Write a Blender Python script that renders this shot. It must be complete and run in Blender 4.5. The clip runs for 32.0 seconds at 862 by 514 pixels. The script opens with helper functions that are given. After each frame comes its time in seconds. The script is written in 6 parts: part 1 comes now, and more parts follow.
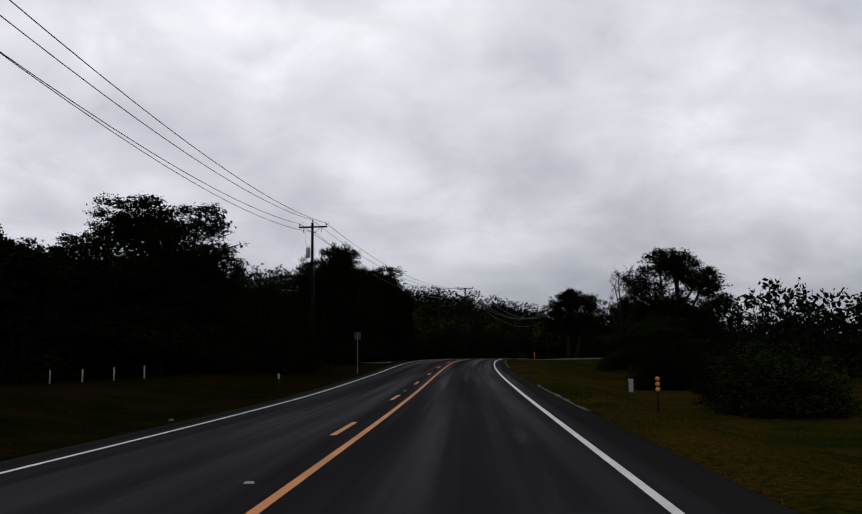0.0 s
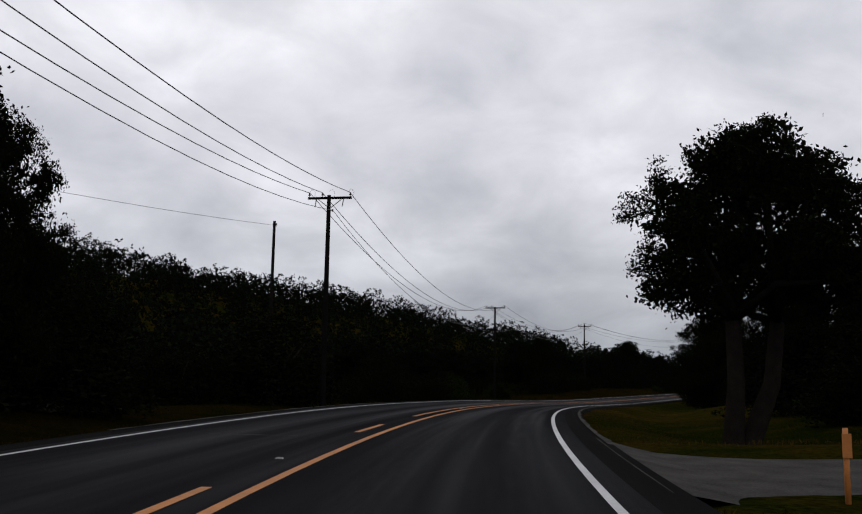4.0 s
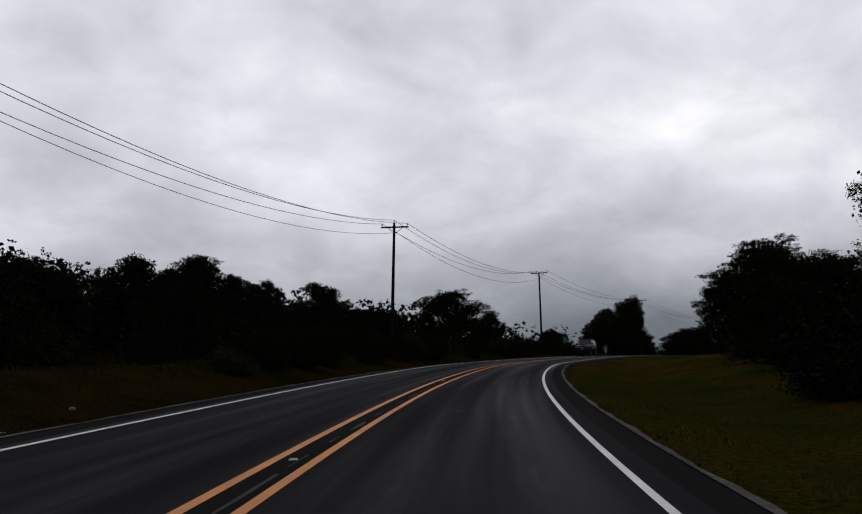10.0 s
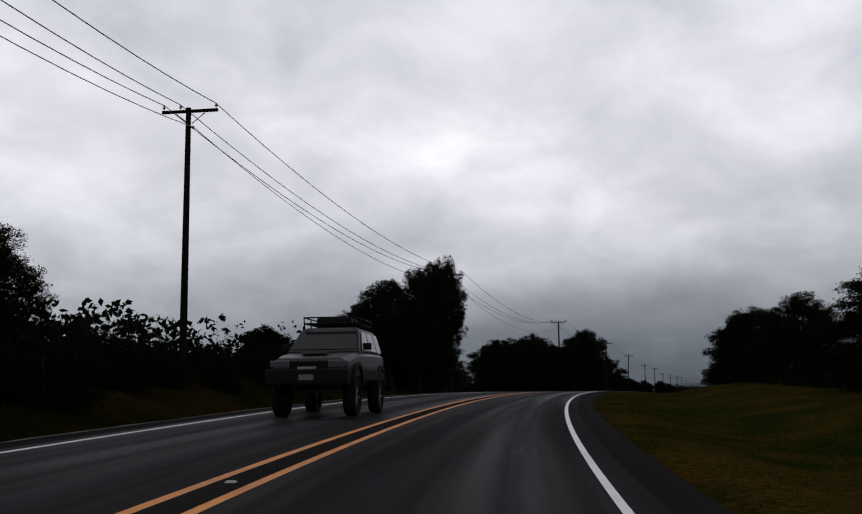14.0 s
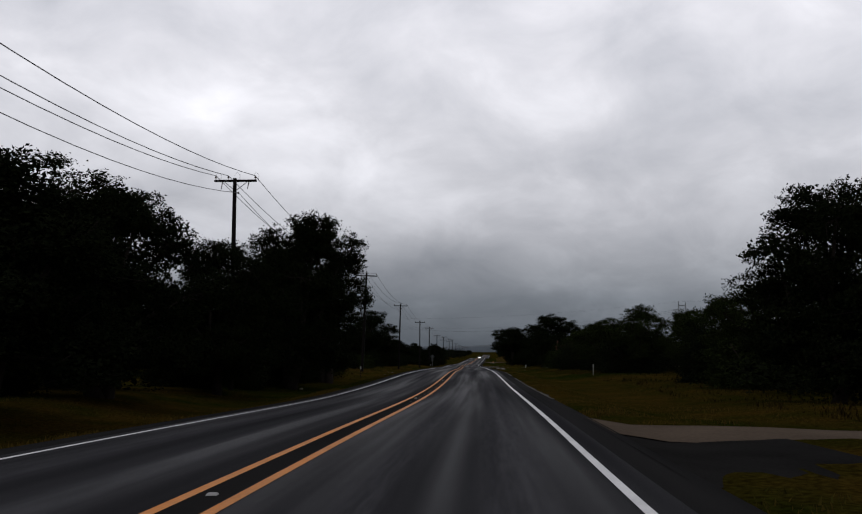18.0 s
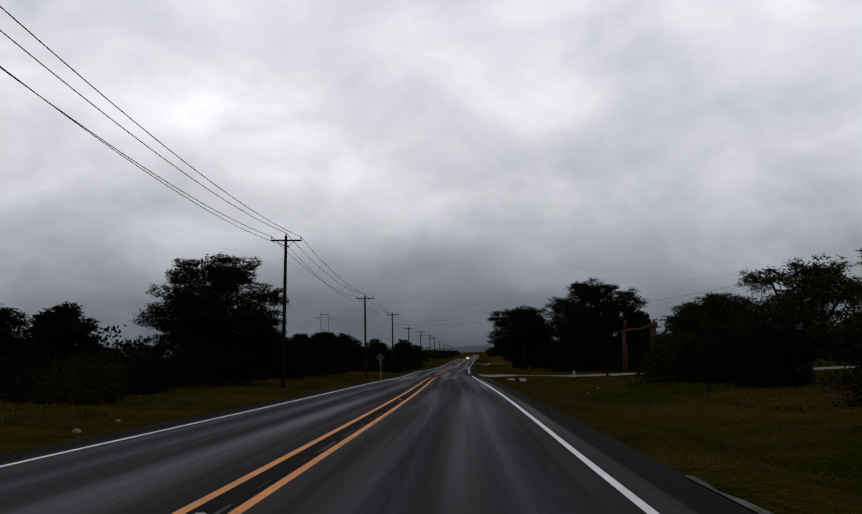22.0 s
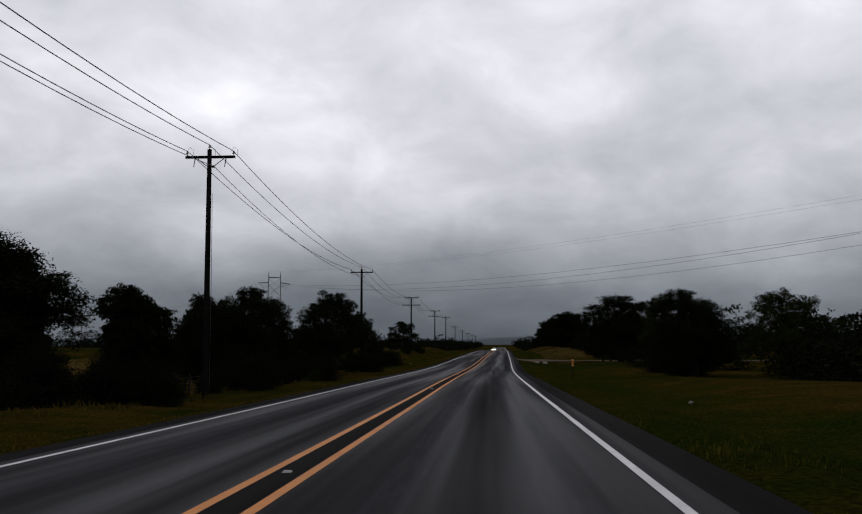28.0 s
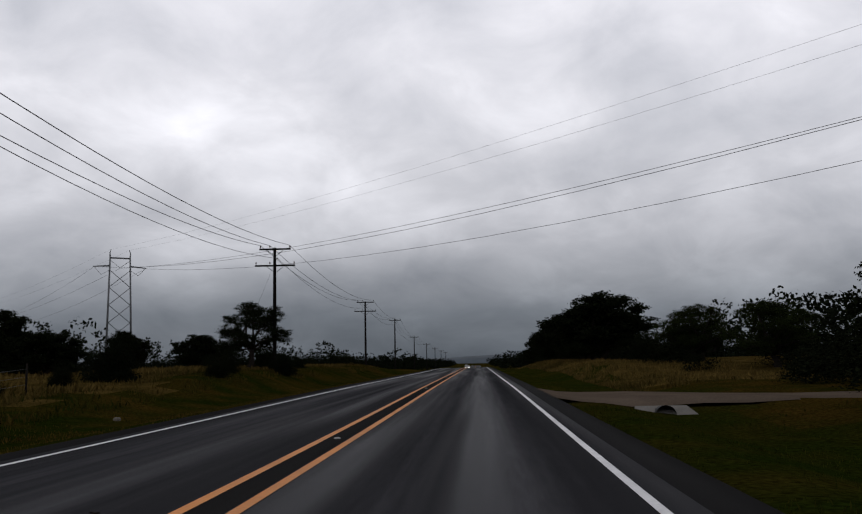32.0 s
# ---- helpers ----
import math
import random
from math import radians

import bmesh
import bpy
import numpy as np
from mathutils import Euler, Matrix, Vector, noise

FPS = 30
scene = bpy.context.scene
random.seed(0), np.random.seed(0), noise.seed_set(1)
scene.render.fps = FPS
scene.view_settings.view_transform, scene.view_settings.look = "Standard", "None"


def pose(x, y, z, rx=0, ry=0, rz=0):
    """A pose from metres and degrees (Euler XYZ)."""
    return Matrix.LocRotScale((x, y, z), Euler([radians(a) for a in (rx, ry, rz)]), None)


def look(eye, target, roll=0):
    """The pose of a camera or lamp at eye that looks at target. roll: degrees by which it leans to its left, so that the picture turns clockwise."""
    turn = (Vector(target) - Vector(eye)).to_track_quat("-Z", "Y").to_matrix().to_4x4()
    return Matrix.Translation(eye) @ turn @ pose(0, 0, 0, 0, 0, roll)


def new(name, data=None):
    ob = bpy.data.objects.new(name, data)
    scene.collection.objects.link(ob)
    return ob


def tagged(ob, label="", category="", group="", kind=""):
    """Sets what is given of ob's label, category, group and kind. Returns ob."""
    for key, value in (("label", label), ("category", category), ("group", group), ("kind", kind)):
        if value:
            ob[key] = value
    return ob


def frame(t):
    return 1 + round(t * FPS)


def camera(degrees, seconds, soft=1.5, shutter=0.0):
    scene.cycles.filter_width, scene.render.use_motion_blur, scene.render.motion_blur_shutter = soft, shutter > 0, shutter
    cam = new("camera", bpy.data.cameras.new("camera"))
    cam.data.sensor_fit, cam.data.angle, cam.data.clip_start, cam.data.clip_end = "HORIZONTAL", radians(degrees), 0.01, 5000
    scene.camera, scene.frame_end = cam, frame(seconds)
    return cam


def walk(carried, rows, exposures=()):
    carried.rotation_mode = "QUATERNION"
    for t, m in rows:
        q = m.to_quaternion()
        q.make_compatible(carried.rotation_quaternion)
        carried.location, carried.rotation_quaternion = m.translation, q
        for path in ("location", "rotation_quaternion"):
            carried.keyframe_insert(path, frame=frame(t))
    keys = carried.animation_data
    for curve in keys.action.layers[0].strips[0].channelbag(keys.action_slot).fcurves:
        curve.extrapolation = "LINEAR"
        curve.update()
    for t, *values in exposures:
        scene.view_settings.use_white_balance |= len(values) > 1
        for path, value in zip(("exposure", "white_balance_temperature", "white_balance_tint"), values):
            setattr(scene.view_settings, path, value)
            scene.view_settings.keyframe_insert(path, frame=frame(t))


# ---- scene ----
cam = camera(48.37, 32.0, 1.2)
PATH = [
    (0.0, (0.069, -0.007, 1.335), (2.046, 19.717, 3.991), -0.53),
    (0.5, (1.678, 11.549, 1.678), (3.553, 31.272, 4.418), -0.09),
    (1.0, (3.217, 23.136, 2.069), (4.967, 42.846, 4.975), -0.22),
    (1.5, (4.796, 34.860, 2.514), (6.691, 54.529, 5.606), -0.05),
    (2.0, (6.508, 46.809, 3.015), (8.798, 66.450, 6.015), 0.85),
    (2.5, (8.394, 58.758, 3.529), (10.797, 78.394, 6.466), 0.31),
    (3.0, (10.384, 70.693, 4.060), (12.950, 90.280, 7.185), 0.34),
    (3.5, (12.600, 82.607, 4.578), (15.884, 102.088, 7.692), 0.78),
    (4.0, (15.253, 94.438, 5.040), (19.178, 113.819, 8.036), 0.93),
    (4.5, (18.383, 106.159, 5.438), (22.880, 125.442, 8.257), 0.89),
    (5.0, (21.999, 117.739, 5.753), (27.014, 136.921, 8.385), 0.64),
    (5.5, (26.035, 129.169, 5.964), (31.631, 148.209, 8.445), 0.06),
    (6.0, (30.433, 140.438, 6.088), (36.969, 159.185, 8.504), -1.07),
    (6.5, (35.168, 151.558, 6.145), (42.434, 170.037, 8.532), -1.37),
    (7.0, (40.272, 162.597, 6.197), (48.337, 180.750, 8.519), -1.63),
    (7.5, (45.716, 173.479, 6.310), (54.255, 191.414, 8.648), -1.35),
    (8.0, (51.522, 184.202, 6.468), (60.569, 201.883, 8.811), -1.60),
    (8.5, (57.692, 194.821, 6.632), (67.133, 212.301, 8.926), -1.88),
    (9.0, (64.324, 205.405, 6.850), (74.063, 222.690, 9.378), -1.40),
    (9.5, (71.437, 216.006, 7.158), (81.746, 232.958, 9.679), -0.91),
    (10.0, (78.837, 226.547, 7.499), (89.817, 243.087, 9.923), -1.50),
    (10.5, (86.460, 236.905, 7.839), (97.994, 253.058, 10.299), -1.15),
    (11.0, (94.287, 246.898, 8.165), (106.351, 262.637, 10.764), -0.59),
    (11.5, (102.264, 256.492, 8.451), (114.783, 271.834, 11.260), -0.22),
    (12.0, (110.411, 265.731, 8.748), (123.403, 280.665, 11.609), -0.58),
    (12.5, (118.778, 274.662, 9.063), (132.436, 289.010, 11.812), -0.36),
    (13.0, (127.431, 283.202, 9.312), (141.662, 297.022, 11.858), -0.62),
    (13.5, (136.337, 291.222, 9.534), (150.870, 304.719, 12.104), -1.06),
    (14.0, (145.548, 298.822, 9.791), (160.263, 312.090, 12.510), -0.65),
    (14.5, (155.164, 306.215, 10.062), (170.367, 318.927, 12.763), -0.67),
    (15.0, (165.115, 313.372, 10.311), (180.947, 325.308, 12.938), -1.06),
    (15.5, (175.396, 320.246, 10.480), (191.871, 331.353, 12.772), -1.46),
    (16.0, (185.936, 326.850, 10.592), (202.751, 337.477, 12.676), -1.26),
    (16.5, (196.707, 333.167, 10.643), (213.735, 343.469, 12.614), -0.91),
    (17.0, (207.665, 339.199, 10.633), (224.862, 349.228, 12.558), -0.59),
    (17.5, (218.769, 344.970, 10.560), (236.127, 354.720, 12.472), -0.30),
    (18.0, (229.962, 350.525, 10.424), (247.509, 359.933, 12.326), 0.10),
    (18.5, (241.243, 355.908, 10.266), (258.890, 365.132, 12.131), 0.39),
    (19.0, (252.576, 361.276, 10.096), (270.317, 370.340, 11.859), 0.09),
    (19.5, (263.933, 366.604, 9.894), (281.651, 375.700, 11.726), -0.92),
    (20.0, (275.310, 371.926, 9.788), (292.852, 381.325, 11.778), -1.31),
    (20.5, (286.688, 377.360, 9.780), (304.122, 386.938, 11.857), -0.90),
    (21.0, (298.108, 382.910, 9.677), (315.615, 392.375, 11.648), -1.03),
    (21.5, (309.522, 388.445, 9.546), (327.174, 397.661, 11.411), -1.19),
    (22.0, (320.859, 393.868, 9.374), (338.539, 403.016, 11.306), -1.14),
    (22.5, (332.067, 399.231, 9.134), (349.729, 408.410, 11.073), -1.14),
    (23.0, (343.051, 404.512, 9.011), (360.673, 413.775, 10.938), -1.31),
    (23.5, (353.815, 409.746, 8.883), (371.342, 419.178, 10.846), -1.34),
    (24.0, (364.634, 415.093, 8.659), (382.126, 424.592, 10.611), -1.37),
    (24.5, (375.679, 420.595, 8.476), (393.238, 429.992, 10.309), -1.38),
    (25.0, (386.850, 426.111, 8.299), (404.411, 435.507, 10.123), -1.01),
    (25.5, (398.112, 431.609, 8.111), (415.644, 441.047, 9.993), -0.60),
    (26.0, (409.412, 437.075, 7.950), (426.909, 446.563, 9.909), -0.37),
    (26.5, (420.709, 442.485, 7.851), (438.201, 451.970, 9.870), -0.42),
    (27.0, (431.949, 447.834, 7.782), (449.510, 457.214, 9.690), -0.64),
    (27.5, (443.093, 453.135, 7.676), (460.528, 462.746, 9.595), -0.23),
    (28.0, (454.327, 458.433, 7.531), (471.779, 468.041, 9.307), -0.09),
    (28.5, (465.560, 463.723, 7.392), (483.188, 473.016, 9.088), -0.27),
    (29.0, (476.523, 468.972, 7.232), (494.276, 478.017, 8.969), -0.03),
    (29.5, (487.391, 474.135, 7.013), (505.192, 483.083, 8.764), -0.35),
    (30.0, (498.118, 479.114, 6.856), (515.897, 488.095, 8.662), -0.78),
    (30.5, (508.688, 483.999, 6.722), (526.354, 493.175, 8.643), -1.28),
    (31.0, (519.312, 488.869, 6.536), (536.880, 498.202, 8.593), -1.34),
    (31.5, (530.282, 493.798, 6.400), (547.881, 503.051, 8.555), -1.43),
    (32.0, (541.432, 498.869, 6.438), (559.114, 507.956, 8.615), -0.97),
]
EXPOSURE = [(0.0, 0.0), (32.0, 0.0)]
walk(cam, [(t, look(eye, target, roll)) for t, eye, target, roll in PATH], EXPOSURE)

# ---------------------------------------------------------------- sky and light
SUN_EL, SUN_AZ = 38.0, 150.0
world = bpy.data.worlds.new("overcast_sky")
scene.world = world
world.use_nodes = True
wt = world.node_tree
wt.nodes.clear()


def wnode(kind, **kw):
    n = wt.nodes.new(kind)
    for k, v in kw.items():
        n.inputs[k].default_value = v
    return n


def wmath(op, a, b=None, clamp=False):
    n = wt.nodes.new("ShaderNodeMath")
    n.operation, n.use_clamp = op, clamp
    for i, v in enumerate((a, b)):
        if v is None:
            continue
        if isinstance(v, (int, float)):
            n.inputs[i].default_value = v
        else:
            wt.links.new(v, n.inputs[i])
    return n.outputs[0]


def wramp(fac, stops):
    n = wt.nodes.new("ShaderNodeValToRGB")
    el = n.color_ramp.elements
    while len(el) < len(stops):
        el.new(0.5)
    for e, (p, c) in zip(el, stops):
        e.position, e.color = p, (*c, 1)
    wt.links.new(fac, n.inputs[0])
    return n.outputs[0]


coord = wt.nodes.new("ShaderNodeTexCoord")
sep = wt.nodes.new("ShaderNodeSeparateXYZ")
wt.links.new(coord.outputs["Generated"], sep.inputs[0])
up = wmath("MAXIMUM", sep.outputs[2], 0.0)
deep = wmath("ADD", up, 0.42)
comb = wt.nodes.new("ShaderNodeCombineXYZ")
wt.links.new(wmath("DIVIDE", sep.outputs[0], deep), comb.inputs[0])
wt.links.new(wmath("DIVIDE", sep.outputs[1], deep), comb.inputs[1])
big = wnode("ShaderNodeTexNoise", Scale=1.6, Detail=4.0, Roughness=0.46, Distortion=0.15)
fine = wnode("ShaderNodeTexNoise", Scale=5.2, Detail=8.0, Roughness=0.56, Distortion=0.35)
wt.links.new(comb.outputs[0], big.inputs["Vector"])
wt.links.new(comb.outputs[0], fine.inputs["Vector"])
cloud = wmath("ADD", wmath("MULTIPLY", big.outputs[0], 0.64), wmath("MULTIPLY", fine.outputs[0], 0.36))
# the cloud base is darker over the country to the east
east = wmath("ADD", wmath("MULTIPLY", sep.outputs[0], 0.906), wmath("MULTIPLY", sep.outputs[1], 0.423))
east = wmath("MULTIPLY", wmath("ADD", east, -0.35, True), 1.55, True)
open_sky = wramp(up, ((0.0, (0.46, 0.48, 0.52)), (0.10, (0.55, 0.57, 0.61)), (0.24, (0.74, 0.745, 0.79)), (0.36, (0.84, 0.84, 0.88)), (0.62, (0.52, 0.52, 0.55))))
dark_sky = wramp(up, ((0.0, (0.085, 0.100, 0.118)), (0.05, (0.18, 0.20, 0.225)), (0.12, (0.48, 0.49, 0.52)), (0.25, (0.79, 0.795, 0.83)), (0.36, (0.92, 0.92, 0.96)), (0.62, (0.52, 0.52, 0.55))))
mix = wt.nodes.new("ShaderNodeMix")
mix.data_type = "RGBA"
wt.links.new(east, mix.inputs[0])
wt.links.new(open_sky, mix.inputs[6])
wt.links.new(dark_sky, mix.inputs[7])
gain = wramp(cloud, ((0.32, (0.62, 0.635, 0.675)), (0.5, (0.975, 0.97, 0.995)), (0.66, (1.42, 1.405, 1.425))))
mul = wt.nodes.new("ShaderNodeMix")
mul.data_type, mul.blend_type = "RGBA", "MULTIPLY"
mul.inputs[0].default_value = 1.0
wt.links.new(mix.outputs[2], mul.inputs[6])
wt.links.new(gain, mul.inputs[7])
clouds = wt.nodes.new("ShaderNodeBackground")
clouds.inputs[1].default_value = 1.0
wt.links.new(mul.outputs[2], clouds.inputs[0])
sky = wt.nodes.new("ShaderNodeTexSky")
sky.sky_type, sky.sun_disc = "NISHITA", False
sky.sun_elevation, sky.sun_rotation = radians(SUN_EL), radians(SUN_AZ)
clear = wt.nodes.new("ShaderNodeBackground")
clear.inputs[1].default_value = 0.05
wt.links.new(sky.outputs[0], clear.inputs[0])
both = wt.nodes.new("ShaderNodeMixShader")
both.inputs[0].default_value = 0.96
wt.links.new(clear.outputs[0], both.inputs[1])
wt.links.new(clouds.outputs[0], both.inputs[2])
wout = wt.nodes.new("ShaderNodeOutputWorld")
wt.links.new(both.outputs[0], wout.inputs[0])

sun = new("sun", bpy.data.lights.new("sun", "SUN"))
sun.data.energy, sun.data.angle, sun.data.color = 0.3, radians(40), (1.0, 0.97, 0.93)
sun.matrix_world = Matrix.Rotation(-radians(SUN_AZ), 4, "Z") @ Matrix.Rotation(radians(90 - SUN_EL), 4, "X") @ Matrix.Rotation(math.pi, 4, "Z")


# ---------------------------------------------------------------- materials
def material(name, base, rough=0.8, metal=0.0, spread=0.25, scale=3.0, detail=40.0, bump=0.2, dark=None, spec=0.3, per_object=0.0, coords="Object"):
    """A surface with two scales of variation in its colour, and fine relief."""
    m = bpy.data.materials.new(name)
    m.use_nodes = True
    t = m.node_tree
    b = t.nodes["Principled BSDF"]
    b.inputs["Roughness"].default_value, b.inputs["Metallic"].default_value = rough, metal
    b.inputs["Specular IOR Level"].default_value = spec
    tc = t.nodes.new("ShaderNodeTexCoord")
    n1, n2 = t.nodes.new("ShaderNodeTexNoise"), t.nodes.new("ShaderNodeTexNoise")
    for n, s in ((n1, scale), (n2, detail)):
        n.inputs["Scale"].default_value, n.inputs["Detail"].default_value = s, 5
        t.links.new(tc.outputs[coords], n.inputs["Vector"])
    add = t.nodes.new("ShaderNodeMath")
    add.operation = "MULTIPLY_ADD"
    add.inputs[1].default_value = 0.45
    t.links.new(n2.outputs[0], add.inputs[0])
    half = t.nodes.new("ShaderNodeMath")
    half.operation = "MULTIPLY"
    half.inputs[1].default_value = 0.55
    t.links.new(n1.outputs[0], half.inputs[0])
    t.links.new(half.outputs[0], add.inputs[2])
    ramp = t.nodes.new("ShaderNodeValToRGB")
    lo = dark or tuple(c * (1 - spread) for c in base)
    hi = tuple(min(1, c * (1 + spread)) for c in base)
    ramp.color_ramp.elements[0].position, ramp.color_ramp.elements[0].color = 0.33, (*lo, 1)
    ramp.color_ramp.elements[1].position, ramp.color_ramp.elements[1].color = 0.67, (*hi, 1)
    t.links.new(add.outputs[0], ramp.inputs[0])
    colour = ramp.outputs[0]
    if per_object:
        info = t.nodes.new("ShaderNodeObjectInfo")
        hsv = t.nodes.new("ShaderNodeHueSaturation")
        sc = t.nodes.new("ShaderNodeMath")
        sc.operation = "MULTIPLY_ADD"
        sc.inputs[1].default_value, sc.inputs[2].default_value = 2 * per_object, 1 - per_object
        t.links.new(info.outputs["Random"], sc.inputs[0])
        t.links.new(sc.outputs[0], hsv.inputs["Value"])
        t.links.new(colour, hsv.inputs["Color"])
        colour = hsv.outputs[0]
    t.links.new(colour, b.inputs["Base Color"])
    if bump:
        bp = t.nodes.new("ShaderNodeBump")
        bp.inputs["Strength"].default_value, bp.inputs["Distance"].default_value = bump, 0.02
        t.links.new(add.outputs[0], bp.inputs["Height"])
        t.links.new(bp.outputs[0], b.inputs["Normal"])
    return m


def leaf_material(name, base, hi, patches=0.0):
    """Leaves: each clump of its own shade, thin enough to let a little light through."""
    m = bpy.data.materials.new(name)
    m.use_nodes = True
    t = m.node_tree
    b = t.nodes["Principled BSDF"]
    geo = t.nodes.new("ShaderNodeNewGeometry")
    ramp = t.nodes.new("ShaderNodeValToRGB")
    ramp.color_ramp.elements[0].color, ramp.color_ramp.elements[1].color = (*base, 1), (*hi, 1)
    if patches:
        # green and straw in broad patches
        gc, gn, gm = t.nodes.new("ShaderNodeTexCoord"), t.nodes.new("ShaderNodeTexNoise"), t.nodes.new("ShaderNodeMapRange")
        gn.inputs["Scale"].default_value, gn.inputs["Detail"].default_value = patches, 4.0
        gm.inputs[1].default_value, gm.inputs[2].default_value = 0.36, 0.60
        t.links.new(gc.outputs["Object"], gn.inputs["Vector"])
        t.links.new(gn.outputs[0], gm.inputs[0])
        half = t.nodes.new("ShaderNodeMath")
        half.operation = "MULTIPLY"
        half.inputs[1].default_value = 0.35
        t.links.new(geo.outputs["Random Per Island"], half.inputs[0])
        both = t.nodes.new("ShaderNodeMath")
        both.operation, both.use_clamp = "MULTIPLY_ADD", True
        both.inputs[1].default_value = 0.7
        t.links.new(gm.outputs[0], both.inputs[0])
        t.links.new(half.outputs[0], both.inputs[2])
        t.links.new(both.outputs[0], ramp.inputs[0])
    else:
        t.links.new(geo.outputs["Random Per Island"], ramp.inputs[0])
    tc, n = t.nodes.new("ShaderNodeTexCoord"), t.nodes.new("ShaderNodeTexNoise")
    n.inputs["Scale"].default_value = 0.6
    t.links.new(tc.outputs["Object"], n.inputs["Vector"])
    hsv = t.nodes.new("ShaderNodeHueSaturation")
    sc = t.nodes.new("ShaderNodeMath")
    sc.operation = "MULTIPLY_ADD"
    sc.inputs[1].default_value, sc.inputs[2].default_value = 0.8, 0.6
    t.links.new(n.outputs[0], sc.inputs[0])
    t.links.new(sc.outputs[0], hsv.inputs["Value"])
    t.links.new(ramp.outputs[0], hsv.inputs["Color"])
    t.links.new(hsv.outputs[0], b.inputs["Base Color"])
    b.inputs["Roughness"].default_value, b.inputs["Specular IOR Level"].default_value = 0.9, 0.0
    return m


def road_material(name, base, wear, wet):
    """Asphalt: aggregate grain, long streaks along the wheel tracks, damp patches, tar seams."""
    m = bpy.data.materials.new(name)
    m.use_nodes = True
    t = m.node_tree
    b = t.nodes["Principled BSDF"]
    uv = t.nodes.new("ShaderNodeUVMap")
    uv.uv_map = "road"

    def noise_at(sx, sy, detail=4.0):
        mp, n = t.nodes.new("ShaderNodeMapping"), t.nodes.new("ShaderNodeTexNoise")
        mp.inputs["Scale"].default_value = (sx, sy, 1)
        n.inputs["Scale"].default_value, n.inputs["Detail"].default_value = 1.0, detail
        t.links.new(uv.outputs[0], mp.inputs[0])
        t.links.new(mp.outputs[0], n.inputs["Vector"])
        return n.outputs[0]

    def calc(op, a, c, clamp=False):
        n = t.nodes.new("ShaderNodeMath")
        n.operation, n.use_clamp = op, clamp
        for i, v in enumerate((a, c)):
            if isinstance(v, (int, float)):
                n.inputs[i].default_value = v
            else:
                t.links.new(v, n.inputs[i])
        return n.outputs[0]

    def step(v, lo, hi):
        n = t.nodes.new("ShaderNodeMapRange")
        n.interpolation_type = "SMOOTHSTEP"
        n.inputs[1].default_value, n.inputs[2].default_value = lo, hi
        t.links.new(v, n.inputs[0])
        return n.outputs[0]

    s = t.nodes.new("ShaderNodeSeparateXYZ")
    t.links.new(uv.outputs[0], s.inputs[0])
    lat = s.outputs[0]
    # wheel tracks lie about 0.7 m to either side of each lane's middle
    dist = calc("ABSOLUTE", calc("SUBTRACT", calc("ABSOLUTE", calc("SUBTRACT", calc("ABSOLUTE", lat, 0.0), 2.0), 0.0), 0.68), 0.0)
    track = calc("SUBTRACT", 1.0, step(dist, 0.02, 0.55))
    streak = step(noise_at(5.0, 0.05, 5.0), 0.30, 0.70)
    patch = step(noise_at(0.9, 0.022, 3.0), 0.30, 0.66)
    scuff = step(noise_at(3.0, 0.22, 6.0), 0.55, 0.70)
    # beyond the bend the surface is wetter and paler, its sheen painted into colour
    sheen_stretch = step(s.outputs[1], 325.0, 420.0)
    # pale track bands: wear, with sky sheen on the wet tracks painted in
    worn = calc("MULTIPLY", calc("MULTIPLY", track, calc("ADD", calc("MULTIPLY", patch, 0.65), 0.35)), calc("ADD", calc("MULTIPLY", streak, 0.55), 0.45))
    worn = calc("MULTIPLY", calc("ADD", worn, calc("MULTIPLY", calc("MULTIPLY", scuff, patch), 0.22), True), calc("ADD", calc("MULTIPLY", sheen_stretch, 0.57), 0.43))
    # before the bend the outer wheel track of the right-hand lane is the most worn
    outer = calc("MULTIPLY", calc("SUBTRACT", 1.0, step(calc("ABSOLUTE", calc("SUBTRACT", lat, 2.72), 0.0), 0.05, 0.42)), calc("SUBTRACT", 1.0, sheen_stretch))
    worn = calc("ADD", worn, calc("MULTIPLY", calc("MULTIPLY", outer, scuff), 0.45), True)
    feather = step(noise_at(14.0, 0.9, 5.0), 0.30, 0.72)
    worn = calc("MULTIPLY", worn, calc("ADD", calc("MULTIPLY", feather, 0.6), 0.55), True)
    # broad pale tone past the bend stands in for the wet road's sheen
    worn = calc("ADD", worn, calc("MULTIPLY", calc("MULTIPLY", sheen_stretch, calc("ADD", calc("MULTIPLY", patch, 0.6), 0.4)), 0.24), True)
    grain = noise_at(60.0, 60.0, 2.0)
    mid = noise_at(1.6, 0.10, 6.0)
    value = calc("ADD", calc("MULTIPLY", grain, 0.8), calc("MULTIPLY", mid, 0.5))
    ramp = t.nodes.new("ShaderNodeValToRGB")
    ramp.color_ramp.elements[0].position, ramp.color_ramp.elements[0].color = 0.40, (*[c * 0.55 for c in base], 1)
    ramp.color_ramp.elements[1].position, ramp.color_ramp.elements[1].color = 0.90, (*[c * 1.5 for c in base], 1)
    t.links.new(value, ramp.inputs[0])
    mx = t.nodes.new("ShaderNodeMix")
    mx.data_type = "RGBA"
    mx.inputs[7].default_value = (*wear, 1)
